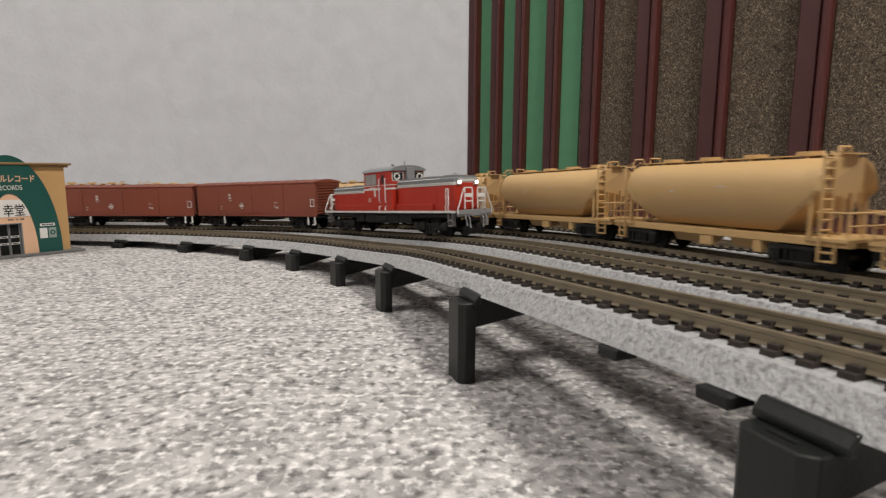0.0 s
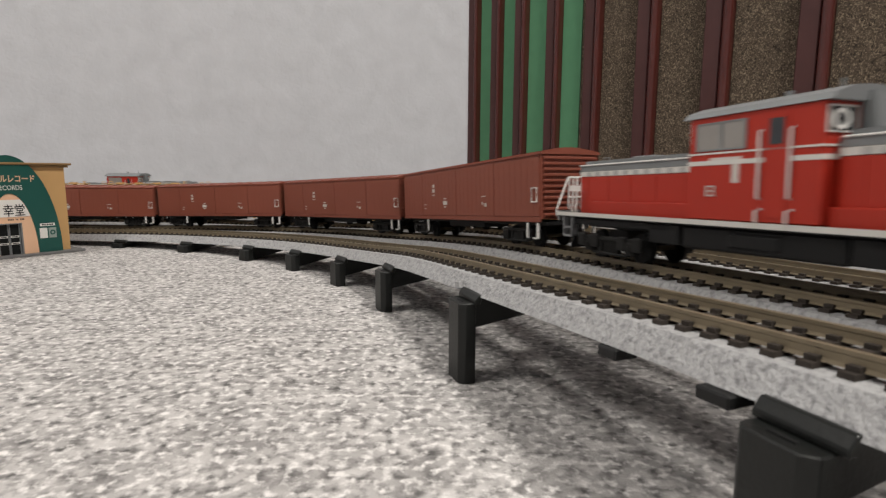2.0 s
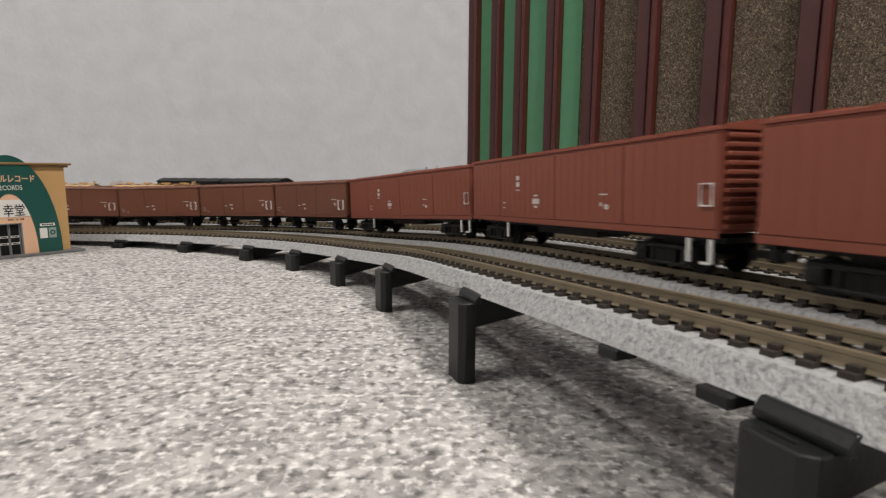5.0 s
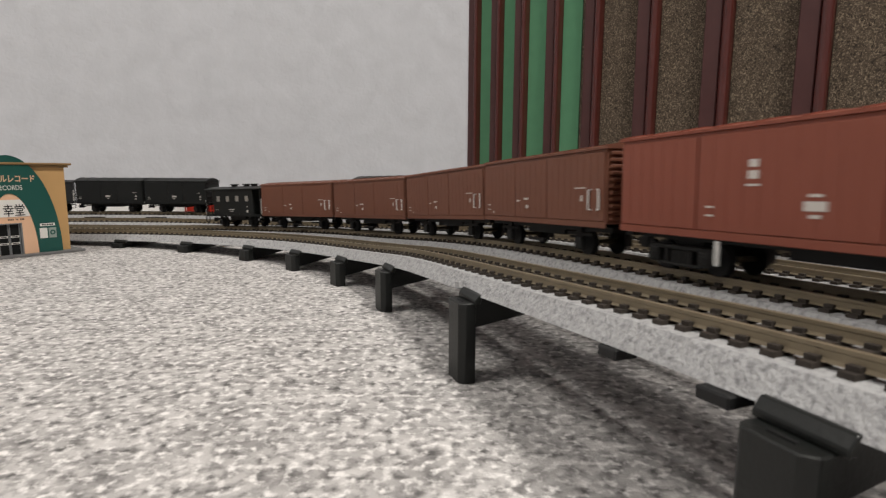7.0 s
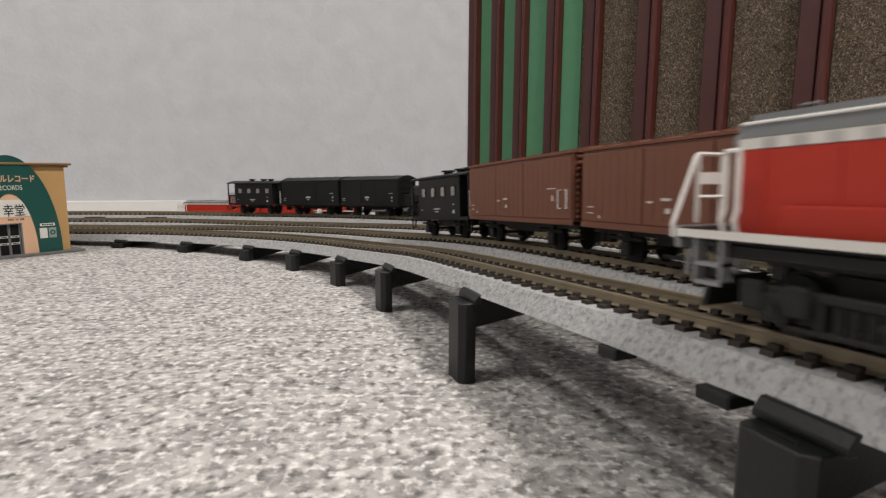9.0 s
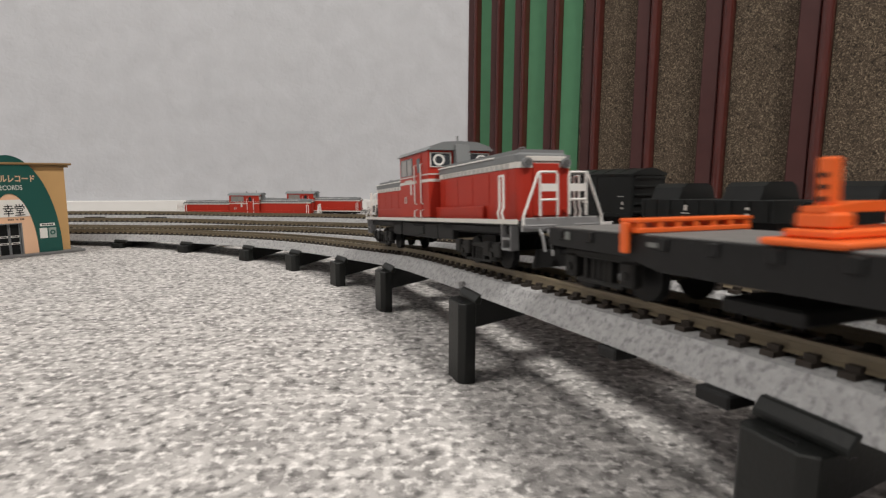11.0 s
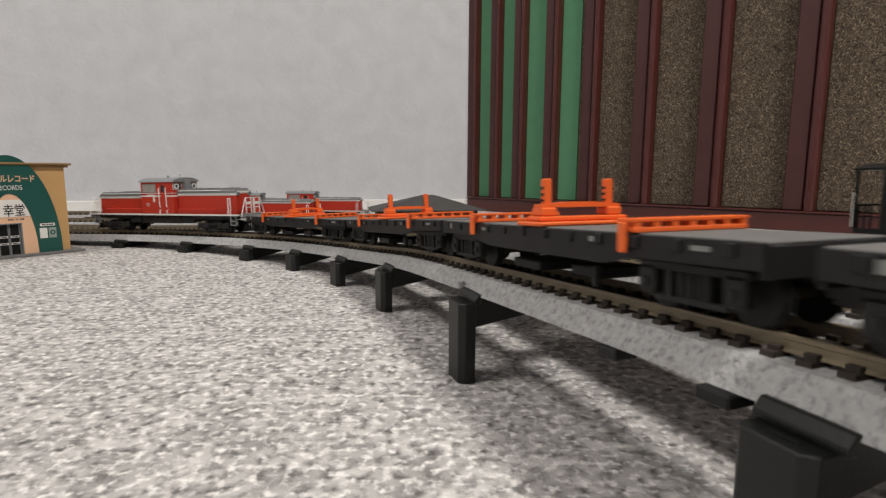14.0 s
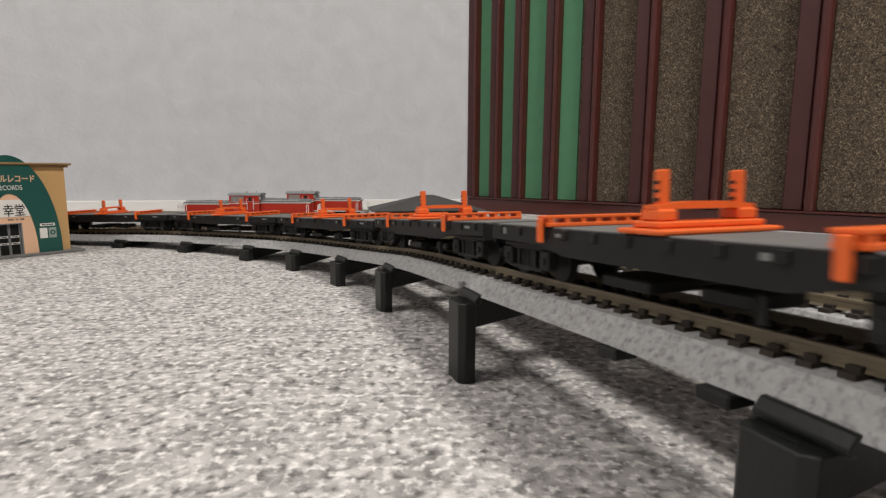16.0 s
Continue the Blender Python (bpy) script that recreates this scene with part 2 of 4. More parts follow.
def along_wall(px_x):
    """How far along the east wall a bearing from the camera meets it; px_x is the tangent of the bearing."""
    d = Vector((px_x, 1.0))
    e = CORNER.xy
    det2 = d.x * (-RD.y) - d.y * (-RD.x)
    k = (e.x * (-RD.y) - e.y * (-RD.x)) / det2
    hit = d * k
    return (hit - e).dot(RD.xy)


def build_panelling():
    """Battens and panels of the east wall, each at its bearing from the room's middle."""
    edges = [(0.0483, 0.0644), (0.0875, 0.1046), (0.1288, 0.1489), (0.1841, 0.2082), (0.2515, 0.2797), (0.3430, 0.3803), (0.4617, 0.5100),
             (0.6257, 0.6861), (0.865, 0.945)]
    spans = [(along_wall(a), along_wall(b)) for a, b in edges]
    step = spans[-1][1] - spans[-2][1]
    for k in range(5):
        spans.append((spans[-1][0] + step, spans[-1][1] + step))
    base = frame_on(CORNER, RD)
    for a, b in spans:
        batten = empty("wall_batten", "upright maroon varnished batten on the wall", "batten", "wall battens", m=base)
        w = b - a
        bm = boxes((a, a + w * 0.62, -0.010, 0.0115, 0.03, 2.38), bevel=0.0015)
        part("board", bm, MAROON_FLAT, batten)
        bm = bmesh.new()
        x0, x1 = a + w * 0.62 + 0.0005, b
        prof = [(x0, 0.011), (x0, -0.006)] + [(x0 + (x1 - x0) * (0.5 - 0.5 * math.cos(t)), -0.006 - 0.009 * math.sin(t))
                                              for t in (math.pi * i / 8 for i in range(1, 8))] + [(x1, -0.006), (x1, 0.011)]
        prism(bm, prof, 0.03, 2.38, "z")
        part("moulding", bm, MAROON, batten, "glossy rounded maroon moulding")
    split = along_wall(0.2425)
    gaps = [(p[1], q[0]) for p, q in zip(spans, spans[1:])]
    for a, b in gaps:
        if b <= split + 0.03:
            pieces = [(a, min(b, split), GREEN, "green felt wall panel between maroon battens")]
            if b > split:
                pieces.append((split + 0.0005, b, FIBRE, "brown coarse fibre panel between maroon battens"))
        else:
            pieces = [(a, b, FIBRE, "brown coarse fibre panel between maroon battens")]
        for x0, x1, mat, label in pieces:
            if x1 - x0 < 0.002:
                continue
            o = part("wall_panel", boxes((x0 + 0.0006, x1 - 0.0006, 0.002, 0.0115, 0.031, 2.378)), mat)
            o.matrix_basis = base
            tagged(o, label, "panel", "wall panels")
    sill = part("bottom_rail", boxes((0.0, 3.9, -0.016, 0.0115, 0.0, 0.0265), (0.0, 3.9, -0.020, 0.0115, 0.027, 0.0295), bevel=0.0012), MAROON)
    sill.matrix_basis = base
    tagged(sill, "maroon varnished bottom rail of the panelled wall", "wall trim", kind="structure")


# ------------------------------------------------------------ track
NEAR = {1: (-0.05, 1.15), 2: (-0.06, 1.2), 3: (-0.08, 1.25), 4: (-0.10, 1.3)}
ENDS = {1: (-1.2, 3.5), 2: (-1.4, 3.5), 3: (-2.15, 2.6), 4: (-1.5, 3.0)}


def sweep(track, s0, s1, profile, step=0.02, closed=True):
    """A bmesh of a profile of (across, up) pairs swept along a track."""
    bm = bmesh.new()
    n = max(2, int((s1 - s0) / step))
    rings = []
    for i in range(n + 1):
        s = s0 + (s1 - s0) * i / n
        rings.append([bm.verts.new(on_track(track, s, a, h)) for a, h in profile])
    k = len(profile)
    for a, b in zip(rings, rings[1:]):
        for j in range(k):
            bm.faces.new((a[j], a[(j + 1) % k], b[(j + 1) % k], b[j]))
    bm.faces.new(rings[0][::-1])
    bm.faces.new(rings[-1])
    return bm


BED = [(-0.0195, -0.0105), (-0.0150, -0.0041), (0.0150, -0.0041), (0.0195, -0.0105), (0.0180, -0.0105), (0.014, -0.0060),
       (-0.014, -0.0060), (-0.0180, -0.0105)]
PITCH = 0.0072


def build_track(track):
    words = {1: "raised on black piers nearest the open carpet", 2: "second from the open carpet", 3: "third from the open carpet",
             4: "outermost of the four lines"}[track]
    top = empty("model_railway_track", "curved grey ballasted model track, " + words, "model track", "railway tracks", kind="structure")
    a, b = ENDS[track]
    part("roadbed", sweep(track, a, b, BED), BALLAST, top, "grey speckled plastic ballast")
    for side in (-1, 1):
        y = side * 0.00825
        prof = [(y - 0.0015, -0.0030), (y - 0.0006, -0.0024), (y - 0.0005, -0.0010), (y - 0.0007, -0.0008), (y - 0.0007, 0.0), (y + 0.0007, 0.0),
                (y + 0.0007, -0.0008), (y + 0.0005, -0.0010), (y + 0.0006, -0.0024), (y + 0.0015, -0.0030)]
        part("rail", sweep(track, a, b, prof), RAIL, top, "tan weathered metal rail")
    bm = bmesh.new()
    box(bm, -0.0016, 0.0016, -0.0124, 0.0124, -0.0052, -0.0030, taper=0.0002)
    for side in (-1, 1):
        for w in (-1, 1):
            y = side * 0.00825 + w * 0.0017
            box(bm, -0.0012, 0.0012, y - 0.0007, y + 0.0007, -0.0030, -0.0020)
    me = bpy.data.meshes.new("sleeper")
    bm.to_mesh(me)
    bm.free()
    me.materials.append(SLEEPER)
    n0, n1 = NEAR[track]
    s = n0
    while s < n1:
        shared("sleeper", me, top, frame_at(track, s, 0.001))
        s += PITCH
    far = bmesh.new()
    for lo, hi in ((a, n0 - PITCH), (n1, b)):
        s = lo
        while s < hi:
            m = frame_at(track, s, 0.001)
            vs = [far.verts.new(m @ Vector(c)) for c in ((-.0016, -.0140, -.0031), (.0016, -.0140, -.0031), (.0016, .0140, -.0031), (-.0016, .0140, -.0031))]
            far.faces.new(vs)
            s += PITCH
    rest = part("far_sleepers", far, SLEEPER, top)
    rest["kind"] = "stuff"


PIERS = [0.030, 0.125, 0.220, 0.318, 0.398, 0.479, 0.566, 0.685, 0.820, 0.93, 1.05, 1.17]


def build_pier(s):
    """A black plastic pier whose post stands inside the curve and whose arm runs out below two tracks."""
    m = frame_at(1, s, 0.002)
    flat = Matrix.LocRotScale((m.translation.x, m.translation.y, 0), Euler((0, 0, math.atan2(m[1][0], m[0][0]))), None)
    z = max(m.translation.z - 0.0105, 0.0040)
    pier = empty("track_pier", "black plastic pier with a chamfered post holding up the track", "track pier", "track piers", m=flat)
    w = 0.0070
    prof = [(-w, -0.0202), (-w, -0.0252), (-w + 0.0016, -0.0268), (w - 0.0022, -0.0268), (w, -0.0246), (w, -0.0202)]
    bm = prism(bmesh.new(), prof, 0.0, z - 0.0022, "z")
    bmesh.ops.bevel(bm, geom=bm.edges[:], offset=0.0003, segments=1, affect="EDGES")
    part("post", bm, PIER, pier)
    bm = prism(bmesh.new(), [(-0.0201, max(0.0003, z - 0.0120)), (-0.0201, z - 0.0004), (0.093, z - 0.0004), (0.093, z - 0.0026), (0.030, max(0.0002, z - 0.0045))], -0.0060, 0.0060, "x")
    part("arm", bm, PIER, pier)
    bm = prism(bmesh.new(), [(-0.0216, z - 0.0022), (-0.0216, z - 0.0008), (-0.0198, z + 0.0014), (-0.0184, z + 0.0014), (-0.0190, z - 0.0022)], -0.0078, 0.0088, "x")
    bmesh.ops.bevel(bm, geom=bm.edges[:], offset=0.0003, segments=1, affect="EDGES")
    part("clip", bm, PIER, pier, "sloping clip gripping the ballast edge")
    # Thin black strip on the ledge, put in for the dark of a slot.
    part("ridge", boxes((-0.0026, 0.0026, -0.0243, -0.0237, z - 0.0022, z - 0.0019)), BLACK, pier)
    if z > 0.012:
        for y in (0.0880,):
            part("rear_post", boxes((-0.006, 0.006, y - 0.005, y + 0.005, 0.0, z - 0.0039), bevel=0.001), PIER, pier)
    return pier


def build_underblocks():
    for s, across, w in ((0.7700, -0.0195, 0.0070), (0.8030, -0.0205, 0.0080)):
        m = frame_at(1, s, 0.002)
        o = part("track_joiner", boxes((-w / 2, w / 2, -0.0012, 0.006, -0.0135, -0.0107), bevel=0.0004), BLACK)
        o.matrix_basis = m @ Matrix.Translation((0, across, 0))
        tagged(o, "small black plastic joiner under the track", "track joiner", "track joiners")


# ------------------------------------------------------------ vehicles: x forwards, y outwards, z up from the rail top


def wheels(parent, xs, r=0.0055, mat=None):
    for x in xs:
        ax = part("wheelset", rod(bmesh.new(), ((x, -0.0085, r), (x, 0.0085, r)), 0.0011), WHEEL, parent)
        for y in (-0.0082, 0.0082):
            bm = disc(bmesh.new(), x, y, r, r, 0.0011, "y", 20)
            disc(bm, x, y - math.copysign(0.0008, -y) * -1, r, r + 0.0007, 0.0003, "y", 20)
            part("wheel", bm, mat or BLACK, ax, smooth=False)


def truck(parent, x, base=0.0115, r=0.0052, tall=1.0):
    """A two-axle truck with its side frames."""
    t = part("truck", boxes((x - 0.006, x + 0.006, -0.010, 0.010, 0.006, 0.0125 * tall)), DARKGREY, parent)
    for y in (-0.0138, 0.0138):
        bm = bmesh.new()
        s = 0.0012
        box(bm, x - base - 0.003, x + base + 0.003, y - s, y + s, 0.0080 * tall, 0.0098 * tall, 0.0004)
        box(bm, x - base + 0.002, x + base - 0.002, y - s, y + s, 0.0024 * tall, 0.0034 * tall, 0.0003)
        for e in (-1, 1):
            xb = x + e * base
            box(bm, xb - 0.0026, xb + 0.0026, y - s * 1.5, y + s * 1.5, 0.0032 * tall, 0.0086 * tall, 0.0006)
            disc(bm, xb, y + math.copysign(0.0020, y), 0.0056 * tall, 0.0013, 0.0005, "y", 10)
            box(bm, x + e * 0.0052 - 0.0006, x + e * 0.0052 + 0.0006, y - s, y + s, 0.0030 * tall, 0.0082 * tall)
        for k in (-0.0026, 0.0, 0.0026):
            disc(bm, x + k, y, 0.0056 * tall, 0.0010, 0.0023 * tall, "z", 8)
        part("side_frame", bm, DARKGREY, t)
    wheels(t, (x - base, x + base), r)
    return t


def coupler(parent, x, way):
    bm = boxes((min(x, x + way * 0.006), max(x, x + way * 0.006), -0.0012, 0.0012, 0.0065, 0.0090),
               (min(x + way * 0.0045, x + way * 0.0068), max(x + way * 0.0045, x + way * 0.0068), -0.0022, 0.0022, 0.0055, 0.0100), bevel=0.0003)
    part("coupler", bm, BLACK, parent)


def mark_block(parent, y, items, mat=None):
    """Flat white stencilled marks on a wagon side, each a part."""
    yy = y + (-0.00012 if y < 0 else 0.00012)
    for x, z, w, h in items:
        part("marking", boxes((x - w / 2, x + w / 2, min(y, yy), max(y, yy), z - h / 2, z + h / 2)), mat or MARK, parent, "stencilled marking")


def box_wagon_body(parent, half, width, z0, z1, mat, roof_rise, ribs, end_ribs, doors):
    """Body with ribbed sides and ends and a rounded roof with cross seams."""
    w = width / 2
    bm = bmesh.new()
    box(bm, -half, half, -w, w, z0, z1, 0.0003)
    part("body", bm, mat, parent)
    for y in (-w, w):
        out = math.copysign(0.0004, y)
        for a, b in doors:
            d = part("door", boxes((a + 0.0003, b - 0.0003, min(y, y + 2 * out), max(y, y + 2 * out), z0 + 0.0012, z1 - 0.0012), bevel=0.0002), mat, parent)
            bm = bmesh.new()
            n = int((b - a) / ribs)
            for k in range(1, n):
                x = a + (b - a) * k / n
                box(bm, x - 0.0005, x + 0.0005, min(y + 2 * out, y + 2.25 * out), max(y + 2 * out, y + 2.25 * out), z0 + 0.003, z1 - 0.002)
            if n > 1:
                part("ribs", bm, mat, d)
            else:
                bm.free()
        part("sill", boxes((-half, half, min(y, y + 1.6 * out), max(y, y + 1.6 * out), z0 - 0.0016, z0 + 0.0010), bevel=0.0002), mat, parent)
    for e in (-1, 1):
        bm = bmesh.new()
        n = end_ribs
        for k in range(n):
            z = z0 + 0.0022 + (z1 - z0 - 0.004) * k / (n - 1)
            x0, x1 = sorted((e * half, e * (half + 0.0014)))
            box(bm, x0, x1, -w + 0.0012, w - 0.0012, z - 0.00075, z + 0.00075, 0.0003)
        part("end_corrugation", bm, mat, parent)
    bm = bmesh.new()
    prof = [(-w - 0.0008, z1), (-w - 0.0008, z1 + 0.0010)] + [(-w + 2 * w * k / 8, z1 + 0.0010 + roof_rise * math.sin(math.pi * k / 8)) for k in range(1, 8)] + \
           [(w + 0.0008, z1 + 0.0010), (w + 0.0008, z1)]
    prism(bm, prof, -half - 0.0012, half + 0.0012, "x")
    roof = part("roof", bm, mat, parent)
    bm = bmesh.new()
    n = max(3, int(2 * half / 0.0135))
    for k in range(n + 1):
        x = -half + 2 * half * k / n
        prof2 = [(p, q + 0.0004) for p, q in prof[1:-1]]
        prism(bm, prof2 + [(w, z1 + 0.0008), (-w, z1 + 0.0008)], x - 0.0006, x + 0.0006, "x")
    part("roof_seams", bm, mat, roof)


LOW = ("truck", "wheelset", "axle_guard", "coupler", "brake_shoe", "rail_guard", "brake_gear")


def lift(v, dz):
    """Raise all but the running gear of a vehicle."""
    for o in v.children:
        if not o.name.startswith(LOW):
            o.location.z += dz
    return v


def long_box_wagon():
    v = empty("box_wagon", "long red-brown sliding-door model box wagon on trucks", "model wagon", "long box wagons")
    h, w = 0.0928, 0.0355
    doors = [(-h + 0.0005, -0.0555), (-0.0555, 0.0), (0.0, 0.0480), (0.0480, h - 0.0005)]
    box_wagon_body(v, h, w, 0.0118, 0.0440, WAGON_RED, 0.0022, 0.0052, 11, doors)
    part("underframe", boxes((-h + 0.003, h - 0.003, -0.0125, 0.0125, 0.0085, 0.0103), (-h, -h + 0.004, -0.015, 0.015, 0.0085, 0.0103),
                             (h - 0.004, h, -0.015, 0.015, 0.0085, 0.0103), (-0.03, 0.02, -0.009, 0.009, 0.0055, 0.0086)), BLACK, v)
    for x in (-0.066, 0.066):
        truck(v, x)
    coupler(v, h, 1)
    coupler(v, -h, -1)
    for y in (-w / 2 - 0.0009, w / 2 + 0.0009):
        o = math.copysign(1, y)
        bm = bmesh.new()
        for x0 in (h - 0.0065,):
            rod(bm, [(x0, y, 0.0205), (x0, y + o * 0.0006, 0.0207), (x0, y + o * 0.0006, 0.0275), (x0 + 0.0045, y + o * 0.0006, 0.0275),
                     (x0 + 0.0045, y + o * 0.0006, 0.0205), (x0, y + o * 0.0006, 0.0205)], 0.00042)
        part("grab_rail", bm, RAILING, v, "white grab rail")
        mark_block(v, y, [(-0.035, 0.0335, 0.0030, 0.0022), (-0.035, 0.0302, 0.0034, 0.0024), (-0.035, 0.0272, 0.0045, 0.0006),
                          (-0.0165, 0.0215, 0.0062, 0.0026), (-0.0165, 0.0243, 0.0036, 0.0008), (-0.0165, 0.0188, 0.0030, 0.0010),
                          (0.0365, 0.0245, 0.0050, 0.0005), (0.0350, 0.0205, 0.0012, 0.0016), (0.0385, 0.0195, 0.0024, 0.0020),
                          (-0.0500, 0.0205, 0.0030, 0.0006), (-0.0500, 0.0178, 0.0030, 0.0006)])
        ya, yb = sorted((y - o * 0.0012, y - o * 0.0004))
        for x0 in (h - 0.003, h - 0.012, -0.047):
            part("step", boxes((x0 - 0.0007, x0 + 0.0007, ya, yb, 0.0020, 0.0098)), RAILING, v, "white footstep bracket")
        part("step", boxes((h - 0.0070, h - 0.0038, ya, yb, 0.0016, 0.0024)), RAILING, v, "white footstep")
    return lift(v, 0.0030)


def short_box_wagon():
    v = empty("box_wagon", "short dull brown four-wheel model box wagon", "model wagon", "short box wagons")
    h, w = 0.0570, 0.0345
    doors = [(-h + 0.0005, -0.0190), (-0.0190, 0.0125), (0.0125, h - 0.0005)]
    box_wagon_body(v, h, w, 0.0118, 0.0425, WAGON_BROWN, 0.0022, 0.0046, 11, doors)
    part("underframe", boxes((-h + 0.002, h - 0.002, -0.0125, 0.0125, 0.0080, 0.0103), (-0.02, 0.015, -0.009, 0.009, 0.0050, 0.0081)), BLACK, v)
    wheels(v, (-0.033, 0.033), 0.0056)
    for y in (-0.0128, 0.0128):
        for x in (-0.033, 0.033):
            bm = bmesh.new()
            box(bm, x - 0.0095, x + 0.0095, y - 0.0008, y + 0.0008, 0.0090, 0.0104, 0.0003)
            box(bm, x - 0.0022, x + 0.0022, y - 0.0008, y + 0.0008, 0.0082, 0.0124)
            box(bm, x - 0.0026, x + 0.0026, y - 0.0016, y + 0.0016, 0.0028, 0.0082, 0.0005)
            part("axle_guard", bm, DARKGREY, v)
        part("brake_shoe", boxes((-0.012, 0.003, y - 0.0008, y + 0.0008, 0.0042, 0.0056)), DARKGREY, v)
    coupler(v, h, 1)
    coupler(v, -h, -1)
    for y in (-w / 2 - 0.0009, w / 2 + 0.0009):
        o = math.copysign(1, y)
        for x0, way in ((h - 0.0035, -1), (h - 0.0105, 1)):
            bm = rod(bmesh.new(), [(x0 + way * 0.0016, y, 0.0178), (x0, y + o * 0.0006, 0.0178), (x0, y + o * 0.0006, 0.0262), (x0 + way * 0.0016, y, 0.0262)], 0.00045)
            part("grab_rail", bm, RAILING, v, "white grab rail")
        mark_block(v, y, [(-0.050, 0.0190, 0.0036, 0.0005), (-0.050, 0.0165, 0.0036, 0.0005), (-0.0150, 0.0215, 0.0030, 0.0008), (-0.0070, 0.0225, 0.0046, 0.0010),
                          (-0.0060, 0.0185, 0.0024, 0.0018), (0.0400, 0.0270, 0.0075, 0.0005), (0.0410, 0.0225, 0.0014, 0.0026), (-0.0440, 0.0150, 0.0012, 0.0012)])
    return lift(v, 0.0030)


def brake_van(name_label):
    v = empty("brake_van", name_label, "model wagon", "brake vans")
    h, w = 0.0415, 0.0335
    hw = w / 2
    body = bmesh.new()
    box(body, -h + 0.011, h - 0.011, -hw, hw, 0.0115, 0.0395, 0.0003)
    b = part("body", body, CAR_BLACK, v)
    for y in (-hw, hw):
        o = math.copysign(0.00025, y)
        for k in range(4):
            x = -0.0215 + 0.0145 * k
            wd = part("window", boxes((x - 0.0026, x + 0.0026, min(y, y + o), max(y, y + o), 0.0265, 0.0325)), PALE_GLASS, b, "small pale window")
            fr = bmesh.new()
            for q in ((x - 0.0032, x - 0.0026, 0.0259, 0.0331), (x + 0.0026, x + 0.0032, 0.0259, 0.0331), (x - 0.0026, x + 0.0026, 0.0259, 0.0265), (x - 0.0026, x + 0.0026, 0.0325, 0.0331)):
                box(fr, q[0], q[1], min(y, y + 2 * o), max(y, y + 2 * o), q[2], q[3])
            part("window_frame", fr, CAR_BLACK, wd)
        mark_block(v, y, [(-0.002, 0.0175, 0.0085, 0.0008), (-0.002, 0.0155, 0.0050, 0.0006), (0.022, 0.0205, 0.0020, 0.0006), (0.022, 0.0155, 0.0024, 0.0024), (-0.025, 0.0170, 0.0026, 0.0005)])
        part("side_sill", boxes((-h, h, min(y, y + 1.5 * o), max(y, y + 1.5 * o), 0.0098, 0.0122)), CAR_BLACK, v)
    part("platform", boxes((-h, h, -hw, hw, 0.0100, 0.0114)), CAR_BLACK, v)
    prof = [(-hw - 0.001, 0.0395), (-hw - 0.001, 0.0405)] + [(-hw + w * k / 8, 0.0405 + 0.0026 * math.sin(math.pi * k / 8)) for k in range(1, 8)] + [(hw + 0.001, 0.0405), (hw + 0.001, 0.0395)]
    roof = part("roof", prism(bmesh.new(), prof, -h - 0.001, h + 0.001, "x"), CAR_BLACK, v)
    for x in (-0.013, 0.006, 0.018):
        bm = disc(bmesh.new(), x, 0, 0.0440, 0.0034, 0.0009, "z", 14)
        disc(bm, x, 0, 0.0452, 0.0050, 0.0005, "z", 14)
        part("roof_vent", bm, CAR_BLACK, roof)
    for e in (-1, 1):
        for y in (-hw + 0.0006, hw - 0.0006):
            part("post", boxes((e * h - 0.0006, e * h + 0.0006, y - 0.0006, y + 0.0006, 0.0114, 0.0395)), CAR_BLACK, v)
            part("grab_rail", rod(bmesh.new(), [(e * (h + 0.0010), y, 0.0125), (e * (h + 0.0010), y, 0.0290)], 0.00045), RAILING, v, "white grab rail")
        bm = bmesh.new()
        box(bm, e * h - 0.0005, e * h + 0.0005, -hw + 0.001, hw - 0.001, 0.0225, 0.0235)
        for k in range(7):
            y = -hw + 0.003 + (w - 0.006) * k / 6
            if abs(y) > 0.004:
                box(bm, e * h - 0.0004, e * h + 0.0004, y - 0.0004, y + 0.0004, 0.0114, 0.0225)
        part("platform_railing", bm, CAR_BLACK, v)
        for y in (-hw + 0.001, hw - 0.001):
            bm = bmesh.new()
            box(bm, e * h - 0.003, e * h + 0.003, y - 0.0005, y + 0.0005, 0.0030, 0.0036)
            box(bm, e * h - 0.003, e * h - 0.0024, y - 0.0005, y + 0.0005, 0.0030, 0.0100)
            box(bm, e * h + 0.0024, e * h + 0.003, y - 0.0005, y + 0.0005, 0.0030, 0.0100)
            part("step", bm, CAR_BLACK, v)
    part("underframe", boxes((-0.012, 0.012, -0.010, 0.010, 0.0050, 0.0100)), BLACK, v)
    wheels(v, (-0.0225, 0.0225), 0.0056)
    for y in (-0.0128, 0.0128):
        for x in (-0.0225, 0.0225):
            bm = boxes((x - 0.0022, x + 0.0022, y - 0.0008, y + 0.0008, 0.0082, 0.0124), (x - 0.009, x + 0.009, y - 0.0008, y + 0.0008, 0.0090, 0.0104), (x - 0.0026, x + 0.0026, y - 0.0016, y + 0.0016, 0.0028, 0.0082), bevel=0.0003)
            part("axle_guard", bm, DARKGREY, v)
    coupler(v, h, 1)
    coupler(v, -h, -1)
    return lift(v, 0.0028)


